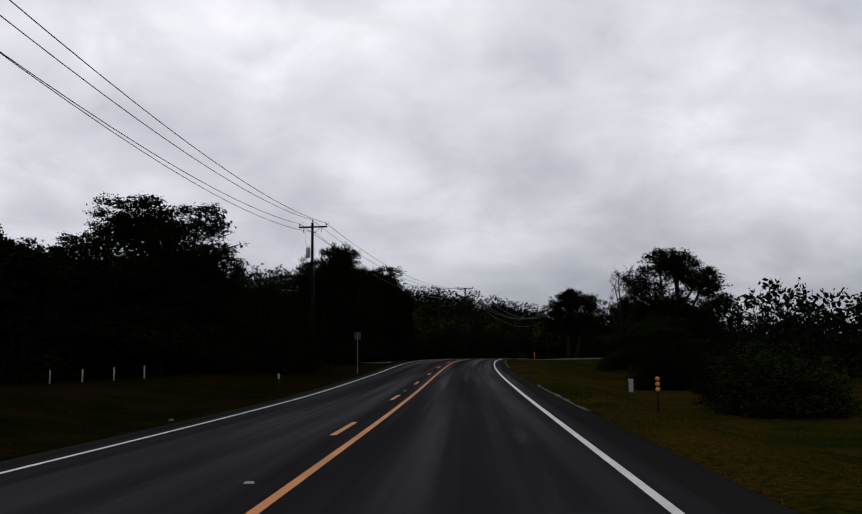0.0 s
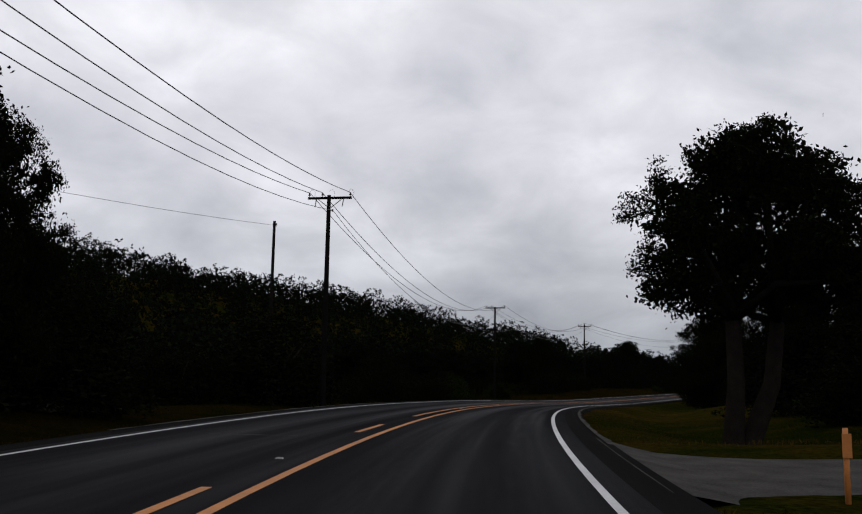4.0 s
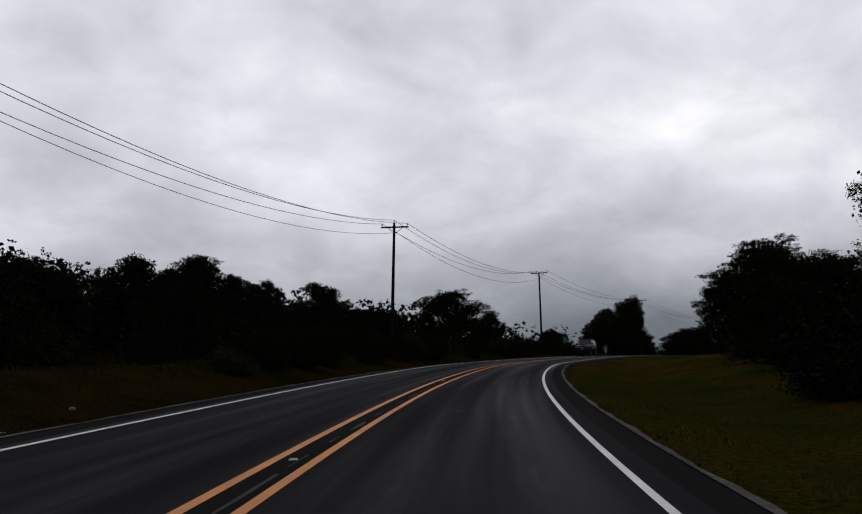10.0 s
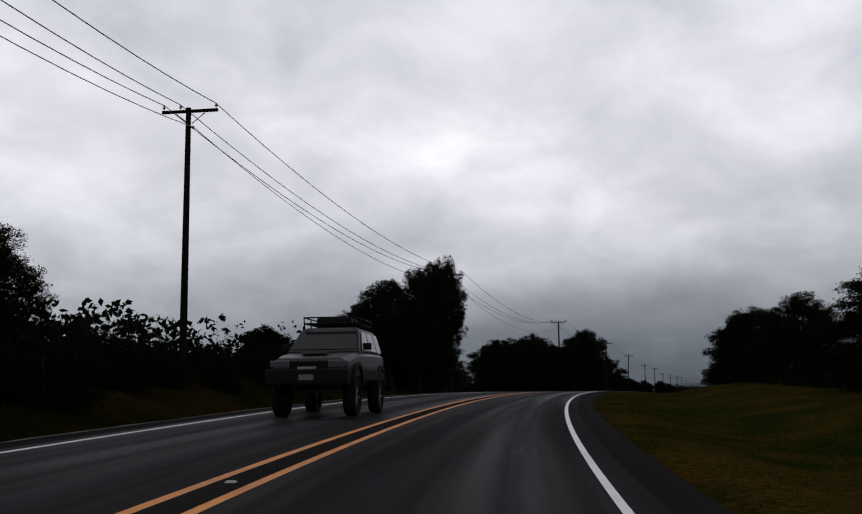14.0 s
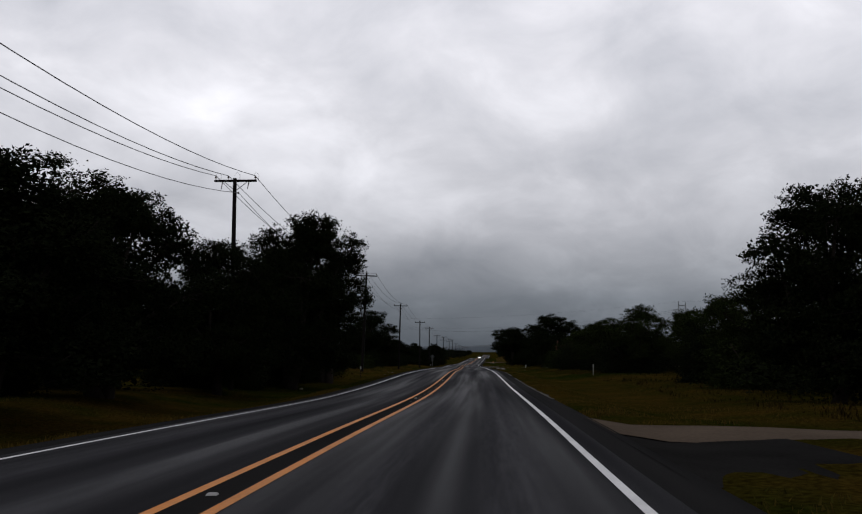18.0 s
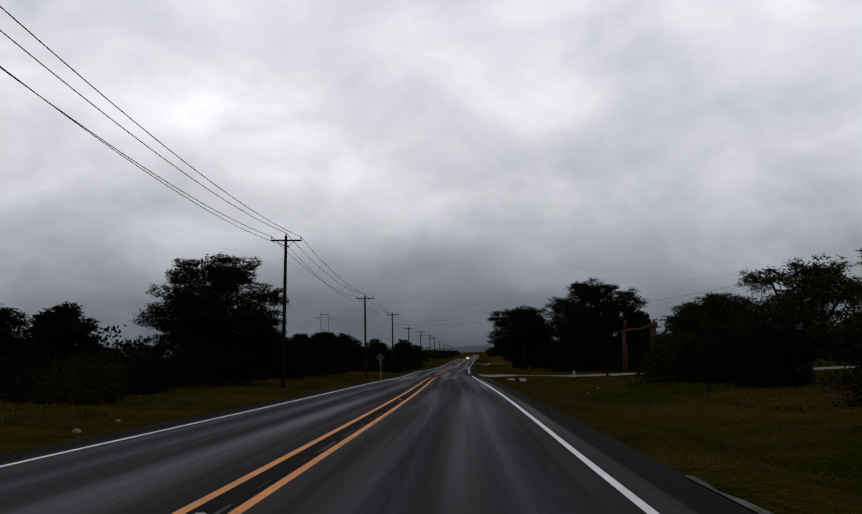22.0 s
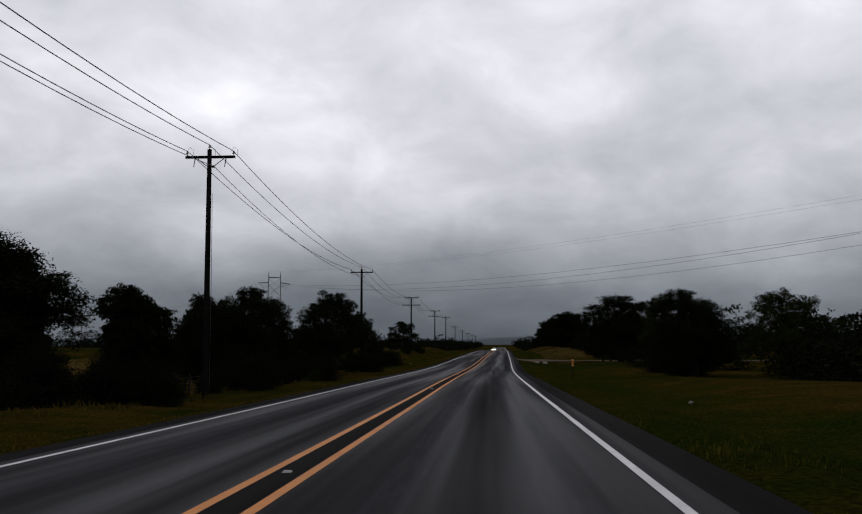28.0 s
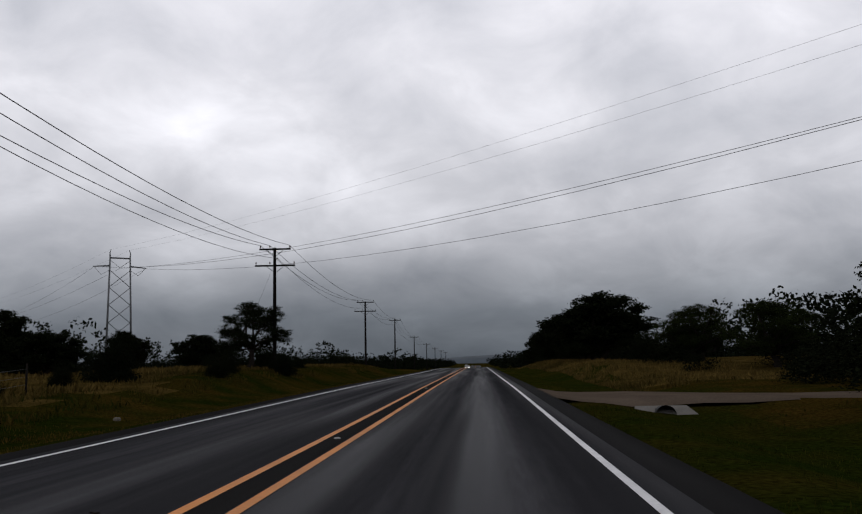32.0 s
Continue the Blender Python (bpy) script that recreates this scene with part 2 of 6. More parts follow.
    t.links.new(calc("MULTIPLY", worn, 0.72), mx.inputs[0])
    t.links.new(ramp.outputs[0], mx.inputs[6])
    t.links.new(mx.outputs[2], b.inputs["Base Color"])
    damp = step(noise_at(1.1, 0.018, 3.0), 0.28, 0.70)
    rough = calc("SUBTRACT", 0.78, calc("MULTIPLY", damp, wet))
    t.links.new(rough, b.inputs["Roughness"])
    t.links.new(calc("MULTIPLY", calc("MULTIPLY", calc("ADD", calc("MULTIPLY", sheen_stretch, 0.8), 0.2), damp), wet * 0.02), b.inputs["Specular IOR Level"])
    bp = t.nodes.new("ShaderNodeBump")
    bp.inputs["Strength"].default_value, bp.inputs["Distance"].default_value = 0.35, 0.01
    t.links.new(grain, bp.inputs["Height"])
    t.links.new(bp.outputs[0], b.inputs["Normal"])
    return m


def lamp_material(name, colour, strength):
    m = bpy.data.materials.new(name)
    m.use_nodes = True
    b = m.node_tree.nodes["Principled BSDF"]
    b.inputs["Base Color"].default_value = (*colour, 1)
    b.inputs["Emission Color"].default_value = (*colour, 1)
    b.inputs["Emission Strength"].default_value = strength
    return m


ASPHALT = road_material("asphalt", (0.0145, 0.0145, 0.0160), (0.052, 0.052, 0.0565), 0.40)
SHOULDER = road_material("shoulder_asphalt", (0.0125, 0.0122, 0.0122), (0.0180, 0.0178, 0.0172), 0.10)
APRON = material("patched_apron_asphalt", (0.0130, 0.0127, 0.0122), 0.9, spec=0.0, spread=0.3, scale=0.7, detail=18, bump=0.3)
WHITE_PAINT = material("white_road_paint", (0.56, 0.56, 0.56), 0.6, spread=0.2, scale=1.2, detail=30, bump=0.1)
YELLOW_PAINT = material("yellow_road_paint", (0.46, 0.155, 0.010), 0.6, spread=0.30, scale=1.2, detail=30, bump=0.1)
GRAVEL = material("pale_gravel_edge", (0.060, 0.057, 0.053), 0.95, spec=0.0, spread=0.4, scale=1.5, detail=25, bump=0.5)
EDGE_GRIT = material("bleached_edge_grit", (0.070, 0.067, 0.062), 0.95, spec=0.0, spread=0.6, scale=1.2, detail=18, bump=0.5)
CALICHE = material("pale_caliche", (0.075, 0.058, 0.044), 0.95, spec=0.0, spread=0.25, scale=0.5, detail=12, bump=0.4)
CONCRETE = material("weathered_concrete", (0.12, 0.113, 0.102), 0.9, spec=0.05, spread=0.22, scale=1.0, detail=14, bump=0.3)
BLACK_HOLE = material("dark_pipe_inside", (0.012, 0.012, 0.012), 0.9, spread=0.2)
POLE_WOOD = material("creosoted_pole_wood", (0.0085, 0.0075, 0.007), 0.95, spec=0.0, spread=0.35, scale=2.0, detail=20, bump=0.4, per_object=0.2)
ARM_WOOD = material("crossarm_wood", (0.0085, 0.0075, 0.007), 0.95, spec=0.0, spread=0.3, scale=3.0, detail=25, bump=0.3)
CERAMIC = material("brown_porcelain", (0.06, 0.035, 0.025), 0.25, spread=0.15, bump=0.0, spec=0.5)
STEEL = material("galvanised_steel", (0.11, 0.115, 0.12), 0.6, metal=0.4, spread=0.15, scale=6, detail=40, bump=0.05)
WIRE = material("weathered_conductor", (0.045, 0.045, 0.048), 0.6, metal=0.3, spread=0.2, bump=0.0)
TANK = material("grey_transformer_paint", (0.26, 0.27, 0.28), 0.5, spread=0.1, bump=0.03)
BARK = material("oak_bark", (0.016, 0.013, 0.011), 0.95, spec=0.0, spread=0.4, scale=4, detail=25, bump=0.7)
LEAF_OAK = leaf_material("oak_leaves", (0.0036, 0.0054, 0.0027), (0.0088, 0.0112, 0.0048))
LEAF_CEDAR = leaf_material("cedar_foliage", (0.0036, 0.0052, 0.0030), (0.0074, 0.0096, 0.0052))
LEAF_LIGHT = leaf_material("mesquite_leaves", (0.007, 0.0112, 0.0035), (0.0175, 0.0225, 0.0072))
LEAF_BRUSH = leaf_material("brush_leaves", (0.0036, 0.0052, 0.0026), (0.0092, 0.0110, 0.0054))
GRASS = leaf_material("grass_blades", (0.0110, 0.0172, 0.0026), (0.064, 0.039, 0.0095), 0.09)
# the verge grass again, its colours darkened for shade beside the woods
GRASS_SHADED = leaf_material("shaded_grass_blades", (0.0050, 0.0080, 0.0013), (0.025, 0.0160, 0.0043), 0.09)
GRASS_GREEN = leaf_material("fresh_grass_blades", (0.0135, 0.0210, 0.0026), (0.044, 0.0370, 0.0062), 0.09)
GRASS_DRY = leaf_material("dry_grass_blades", (0.034, 0.026, 0.007), (0.100, 0.066, 0.020), 0.09)
POST_WOOD = material("cedar_post_wood", (0.015, 0.013, 0.011), 0.95, spec=0.05, spread=0.35, scale=5, detail=30, bump=0.4, per_object=0.25)
RUST_WOOD = material("reddish_gate_timber", (0.032, 0.014, 0.009), 0.85, spec=0.1, spread=0.3, scale=3, detail=25, bump=0.4)
ALU = material("bare_aluminium_sign_back", (0.026, 0.028, 0.029), 0.7, metal=0.1, spread=0.12, scale=4, detail=20, bump=0.02)
MARK_WHITE = material("white_plastic", (0.24, 0.237, 0.228), 0.5, spread=0.12, scale=6, bump=0.02)
MARK_ORANGE = material("orange_reflector_plastic", (0.55, 0.20, 0.05), 0.45, spread=0.12, scale=6, bump=0.02)
STONE = material("limestone", (0.10, 0.088, 0.072), 0.95, spread=0.3, scale=1.2, detail=10, bump=0.7, per_object=0.3)
CAR_SILVER = material("silver_car_paint", (0.017, 0.0175, 0.0185), 0.4, metal=0.0, spread=0.05, bump=0.0, spec=0.18)
CAR_WHITE = material("white_car_paint", (0.65, 0.65, 0.64), 0.3, spread=0.04, bump=0.0, spec=0.5)
CAR_TRIM = material("black_plastic_trim", (0.006, 0.006, 0.0065), 0.8, spec=0.08, spread=0.2, scale=6, detail=60, bump=0.05)
RUBBER = material("tyre_rubber", (0.006, 0.006, 0.006), 0.9, spec=0.05, spread=0.3, scale=8, detail=60, bump=0.2)
CHROME = material("dull_chrome", (0.5, 0.5, 0.5), 0.2, metal=1.0, spread=0.05, bump=0.0)
CAR_GLASS = material("tinted_car_glass", (0.004, 0.0045, 0.005), 0.08, spread=0.05, bump=0.0, spec=0.25)
HEADLAMP = lamp_material("lit_headlamp", (1.0, 0.93, 0.80), 14.0)
LENS = material("clear_lamp_lens", (0.05, 0.052, 0.055), 0.15, spread=0.1, bump=0.0, spec=0.5)
# the blue-grey base colour stands in for haze over the distance
RIDGE = material("haze_tinted_ridge", (0.055, 0.068, 0.080), 1.0, spread=0.2, scale=0.01, detail=0.05, bump=0.0)


def ground_material(name, green, straw):
    """Roadside grass: green and straw-brown patches, bare earth between."""
    m = bpy.data.materials.new(name)
    m.use_nodes = True
    t = m.node_tree
    b = t.nodes["Principled BSDF"]
    b.inputs["Roughness"].default_value, b.inputs["Specular IOR Level"].default_value = 0.95, 0.0
    tc = t.nodes.new("ShaderNodeTexCoord")
    outs = []
    for s, d in ((0.06, 4), (0.5, 6), (9.0, 5)):
        n = t.nodes.new("ShaderNodeTexNoise")
        n.inputs["Scale"].default_value, n.inputs["Detail"].default_value = s, d
        t.links.new(tc.outputs["Object"], n.inputs["Vector"])
        outs.append(n.outputs[0])
    r1 = t.nodes.new("ShaderNodeValToRGB")
    r1.color_ramp.elements[0].position, r1.color_ramp.elements[0].color = 0.40, (*green, 1)
    r1.color_ramp.elements[1].position, r1.color_ramp.elements[1].color = 0.62, (*straw, 1)
    add = t.nodes.new("ShaderNodeMath")
    add.operation = "MULTIPLY_ADD"
    add.inputs[1].default_value = 0.5
    t.links.new(outs[1], add.inputs[0])
    h = t.nodes.new("ShaderNodeMath")
    h.operation = "MULTIPLY"
    h.inputs[1].default_value = 0.5
    t.links.new(outs[0], h.inputs[0])
    t.links.new(h.outputs[0], add.inputs[2])
    t.links.new(add.outputs[0], r1.inputs[0])
    r2 = t.nodes.new("ShaderNodeValToRGB")
    r2.color_ramp.elements[0].position, r2.color_ramp.elements[0].color = 0.34, (0.45, 0.42, 0.38, 1)
    r2.color_ramp.elements[1].position, r2.color_ramp.elements[1].color = 0.66, (1.25, 1.25, 1.2, 1)
    t.links.new(outs[2], r2.inputs[0])
    mx = t.nodes.new("ShaderNodeMix")
    mx.data_type, mx.blend_type = "RGBA", "MULTIPLY"
    mx.inputs[0].default_value = 1
    t.links.new(r1.outputs[0], mx.inputs[6])
    t.links.new(r2.outputs[0], mx.inputs[7])
    t.links.new(mx.outputs[2], b.inputs["Base Color"])
    bp = t.nodes.new("ShaderNodeBump")
    bp.inputs["Strength"].default_value, bp.inputs["Distance"].default_value = 0.8, 0.08
    t.links.new(outs[2], bp.inputs["Height"])
    t.links.new(bp.outputs[0], b.inputs["Normal"])
    return m


GROUND = ground_material("roadside_grass", (0.0085, 0.0132, 0.0016), (0.035, 0.0220, 0.0046))
# roadside_grass colours cut to under half, standing in for the slope's shade
GROUND_SHADED = ground_material("shaded_turf", (0.0036, 0.0056, 0.0009), (0.0140, 0.0092, 0.0023))
GROUND_GREEN = ground_material("fresh_turf", (0.0095, 0.0150, 0.0018), (0.0230, 0.0190, 0.0034))
GROUND_DRY = ground_material("dry_field", (0.030, 0.022, 0.006), (0.075, 0.050, 0.0150))


# ---------------------------------------------------------------- mesh helpers
def mesh_of(name, verts, faces, mat, smooth=False):
    me = bpy.data.meshes.new(name)
    me.from_pydata([tuple(v) for v in verts], [], [tuple(f) for f in faces])
    me.materials.append(mat)
    if smooth:
        me.polygons.foreach_set("use_smooth", [True] * len(me.polygons))
    me.update()
    return me


def quads_mesh(name, corners, mat):
    """corners: n x 4 x 3."""
    n = len(corners)
    me = bpy.data.meshes.new(name)
    me.vertices.add(4 * n)
    me.vertices.foreach_set("co", np.asarray(corners, dtype=np.float32).ravel())
    me.loops.add(4 * n)
    me.loops.foreach_set("vertex_index", np.arange(4 * n, dtype=np.int32))
    me.polygons.add(n)
    me.polygons.foreach_set("loop_start", np.arange(0, 4 * n, 4, dtype=np.int32))
    me.update(calc_edges=True)
    me.materials.append(mat)
    return me


def part(name, bm, mat, parent, label="", smooth=False):
    """Links a bmesh as one mesh object under a thing or a part."""
    me = bpy.data.meshes.new(name)
    bm.to_mesh(me)
    bm.free()
    me.materials.append(mat)
    if smooth:
        me.polygons.foreach_set("use_smooth", [True] * len(me.polygons))
    return part_of(name, me, parent, label)


def part_of(name, me, parent, label=""):
    ob = new(name, me)
    ob.parent = parent
    if label:
        ob["label"] = label
    return ob


def thing(name, m, label, category, group="", kind=""):
    ob = new(name)
    ob.empty_display_size = 0.3
    ob.matrix_world = m
    return tagged(ob, label, category, group, kind)


def box(bm, x0, x1, y0, y1, z0, z1, bevel=0.0, m=None):
    r = bmesh.ops.create_cube(bm, size=1)
    vs = r["verts"]
    for v in vs:
        v.co = Vector(((x0 + x1) / 2 + v.co.x * (x1 - x0), (y0 + y1) / 2 + v.co.y * (y1 - y0), (z0 + z1) / 2 + v.co.z * (z1 - z0)))
    if bevel:
        es = list({e for v in vs for e in v.link_edges})
        r2 = bmesh.ops.bevel(bm, geom=es, offset=bevel, segments=2, affect="EDGES", profile=0.6)
        vs = list({v for f in r2["faces"] for v in f.verts} | {v for v in vs if v.is_valid})
    if m is not None:
        bmesh.ops.transform(bm, matrix=m, verts=vs)
    return bm


def tube(points, radii, sides=8, cap=True):
    """Vertices and faces of a round limb through the points."""
    verts, faces = [], []
    pts = [Vector(p) for p in points]
    side = Vector((1, 0, 0))
    for i, p in enumerate(pts):
        d = (pts[min(i + 1, len(pts) - 1)] - pts[max(i - 1, 0)]).normalized()
        a = side - d * side.dot(d)
        if a.length < 0.05:
            a = Vector((0, 1, 0)) - d * d.y
        a.normalize()
        side = a
        b = d.cross(a)
        for k in range(sides):
            w = 2 * math.pi * k / sides
            verts.append(p + (a * math.cos(w) + b * math.sin(w)) * radii[i])
    for i in range(len(pts) - 1):
        for k in range(sides):
            j = (k + 1) % sides
            faces.append((i * sides + k, i * sides + j, (i + 1) * sides + j, (i + 1) * sides + k))
    if cap:
        faces.append(tuple(range(sides))[::-1])
        faces.append(tuple((len(pts) - 1) * sides + k for k in range(sides)))
    return verts, faces


def join_tubes(name, tubes, mat, smooth=True):
    verts, faces = [], []
    for v, f in tubes:
        o = len(verts)
        verts += v
        faces += [tuple(i + o for i in q) for q in f]
    return mesh_of(name, verts, faces, mat, smooth)


def limb(name, points, radii, mat, parent, sides=8, label=""):
    return part_of(name, join_tubes(name, [tube(points, radii, sides)], mat), parent, label)


# ---------------------------------------------------------------- the road's line
# distance along the road's middle with the heading in degrees to the left of north, and with the height
ROAD_KEYS = [
    (-120, 2.40), (-40, 1.90), (0, -8.28), (12, -7.98), (35, -7.87), (57, -8.46),
    (83, -11.10), (118, -18.00), (155, -24.19), (180, -27.54), (203, -31.24), (228, -34.46),
    (254, -36.68), (280, -39.98), (305, -43.69), (330, -48.87), (354, -53.51), (379, -57.04),
    (418, -62.37), (454, -65.07), (477, -64.73), (526, -64.30), (551, -64.50), (598, -63.60),
    (642, -64.27), (670, -64.72), (718, -64.72), (764, -65.58), (820, -65.50), (880, -65.50),
    (930, -65.50), (1000, -65.50), (1100, -65.50), (1200, -65.50), (1500, -65.50), (1900, -65.50),
]
HEIGHT_KEYS = [
    (-120, 0.35), (-40, 0.25), (0, 0.08), (12, 0.42), (35, 1.18), (57, 2.12),
    (83, 3.41), (118, 4.56), (155, 5.05), (180, 5.18), (203, 5.40), (228, 5.93),
    (254, 6.58), (280, 7.29), (305, 7.96), (330, 8.46), (354, 8.96), (379, 9.34),
    (418, 9.47), (454, 9.07), (477, 8.66), (526, 8.36), (551, 8.01), (598, 7.32),
    (642, 6.65), (670, 6.44), (718, 5.83), (764, 5.30), (820, 5.36), (880, 5.39),
    (930, 5.40), (1000, 4.86), (1100, 3.56), (1200, 2.76), (1500, 2.36), (1900, 2.36),
]
BANK_KEYS = [(-120, 0.0), (0, 0.019), (12, 0.023), (35, 0.038), (57, 0.032), (83, 0.001), (118, -0.010), (155, -0.034), (180, -0.038), (203, -0.034), (228, -0.038), (254, -0.036), (280, -0.030), (305, -0.027), (330, -0.032), (354, -0.028), (379, -0.027), (418, -0.004), (454, 0.015), (477, 0.029), (526, 0.011), (551, -0.005), (598, -0.002), (642, 0.022), (670, 0.024), (718, 0.018), (764, 0.005), (820, 0.0)]
# metres of road to each unit of the stations used below
LEN_KEYS = [(0, 0.998), (80, 1.014), (160, 1.003), (240, 0.999), (320, 1.001), (400, 1.014), (480, 1.026), (560, 1.028), (640, 1.028), (720, 1.034), (1900, 1.034)]
ROAD_START = (-1.999, 0.286)


def glide(x, xs, ys):
    """A smooth curve through the keys."""
    xs, ys = np.asarray(xs, float), np.asarray(ys, float)
    m = np.gradient(ys, xs)
    k = np.clip(np.searchsorted(xs, x) - 1, 0, len(xs) - 2)
    h = xs[k + 1] - xs[k]
    u = np.clip((x - xs[k]) / h, 0, 1)
    return ((1 + 2 * u) * (1 - u) ** 2 * ys[k] + u * (1 - u) ** 2 * h * m[k] + u * u * (3 - 2 * u) * ys[k + 1] + u * u * (u - 1) * h * m[k + 1])


S_MIN, S_MAX = -120.0, 1900.0
_s = np.arange(S_MIN, S_MAX + 0.5, 1.0)
_head = np.radians(glide(_s, [k[0] for k in ROAD_KEYS], [k[1] for k in ROAD_KEYS]))
_z = glide(_s, [k[0] for k in HEIGHT_KEYS], [k[1] for k in HEIGHT_KEYS])
_bank = np.interp(_s, [k[0] for k in BANK_KEYS], [k[1] for k in BANK_KEYS])
_unit = np.interp(_s, [k[0] for k in LEN_KEYS], [k[1] for k in LEN_KEYS])
_dx, _dy = -np.sin(_head) * _unit, np.cos(_head) * _unit
_x = np.concatenate([[0], np.cumsum((_dx[1:] + _dx[:-1]) / 2)])
_y = np.concatenate([[0], np.cumsum((_dy[1:] + _dy[:-1]) / 2)])
_i0 = int(-S_MIN)
_x += ROAD_START[0] - _x[_i0]
_y += ROAD_START[1] - _y[_i0]


def smooth(x, lo, hi):
    u = np.clip((np.asarray(x, float) - lo) / (hi - lo), 0, 1)
    return u * u * (3 - 2 * u)


def hump(x, a, b, c, d):
    return smooth(x, a, b) * (1 - smooth(x, c, d))


def fill(s, lat):
    """Where a driveway's bank fills the ditch."""
    right = hump(s, 101, 104, 116, 119) + hump(s, 451, 453.5, 462, 465) + hump(s, 623.5, 625.5, 641, 643.5) + hump(s, 803.5, 805.5, 812, 814.5)
    return np.where(lat > 0, right, hump(s, 78, 84, 104, 109))


def lie(s, lat):
    """Height of the land over the road's middle line, by the distance along and across."""
    s, lat = np.asarray(s, float), np.asarray(lat, float)
    w = np.abs(lat)
    crown = np.interp(s, _s, _bank) * np.clip(lat, -7, 7) * (1 - smooth(w, 7, 16))
    z = crown - 0.16 - 0.45 * hump(w, 5.4, 8.0, 9.0, 14.0) * (1 - fill(s, lat))
    right, left = smooth(lat, 2, 4), smooth(-lat, 2, 4)
    z = z - right * 1.25 * smooth(lat, 6, 13) * (1 - smooth(s, 80, 115))
    z = z + left * 1.0 * hump(s, 195, 260, 390, 430) * smooth(-lat, 7, 13)
    z = z + right * 0.7 * hump(s, 395, 420, 445, 462) * hump(lat, 6.5, 11, 14, 24)
    z = z + left * 0.9 * hump(s, 800, 835, 900, 940) * smooth(-lat, 8, 13) + right * 1.0 * hump(s, 830, 860, 920, 960) * smooth(lat, 7, 12)
    z = z - left * 1.0 * hump(s, 700, 720, 790, 815) * smooth(-lat, 8, 18)
    hill = (27 * smooth(-lat, 24, 150) + 14 * smooth(-lat, 150, 420)) * smooth(s, -160, 60) * (1 - smooth(s, 300, 520))
    z = z + hill
    z = z + 0.10 * np.sin(s * 0.21 + lat * 0.3) * smooth(w, 6, 10) + 0.5 * np.sin(s * 0.031) * np.sin(lat * 0.045) * smooth(w, 18, 50)
    return z


def place(s, lat, up=0.0, road=False):
    """A point of the world from the distance along the road, across it (right positive) and above the land (or the road's surface)."""
    i = np.clip(s - S_MIN, 0, len(_s) - 1)
    x, y, z, h = (np.interp(i, np.arange(len(_s)), a) for a in (_x, _y, _z, _head))
    zz = z + (np.interp(s, _s, _bank) * np.clip(lat, -7, 7) if road else lie(s, lat)) + up
    return np.stack([x + np.cos(h) * lat, y + np.sin(h) * lat, zz], -1)


def spot(s, lat, up=0.0, turn=0.0, size=1.0, road=False):
    """The pose of a thing on the land; its y axis points along the road."""
    p = place(s, lat, up, road)
    h = float(np.interp(s, _s, _head))
    return Matrix.Translation(Vector(p.tolist())) @ Matrix.Rotation(h + radians(turn), 4, "Z") @ Matrix.Diagonal((size, size, size, 1))


def ribbon(name, s0, s1, lats, mat, up=0.0, road=True, step=2.0, wobble=0.0, uv=False):
    """A strip along the road through the given distances across it."""
    ss = np.linspace(s0, s1, max(2, int((s1 - s0) / step) + 1))
    rows = []
    for k, la in enumerate(lats):
        l = np.full_like(ss, la)
        if wobble and abs(la) == max(abs(v) for v in lats):
            l = l + wobble * (np.sin(ss * 1.9) + np.sin(ss * 0.73 + 1) + 0.8 * np.sin(ss * 4.1 + 2)) / 2
        rows.append(place(ss, l, up, road))
    v = np.stack(rows, 1).reshape(-1, 3)
    n = len(lats)
    f = [(i * n + k, i * n + k + 1, (i + 1) * n + k + 1, (i + 1) * n + k) for i in range(len(ss) - 1) for k in range(n - 1)]
    me = mesh_of(name, v.tolist(), f, mat, True)
    if uv:
        lay = me.uv_layers.new(name="road")
        u = np.stack([np.tile(np.asarray(lats, float), len(ss)), np.repeat(ss, n)], 1)
        idx = np.empty(len(me.loops), dtype=np.int32)
        me.loops.foreach_get("vertex_index", idx)
        lay.data.foreach_set("uv", u[idx].astype(np.float32).ravel())
    return me


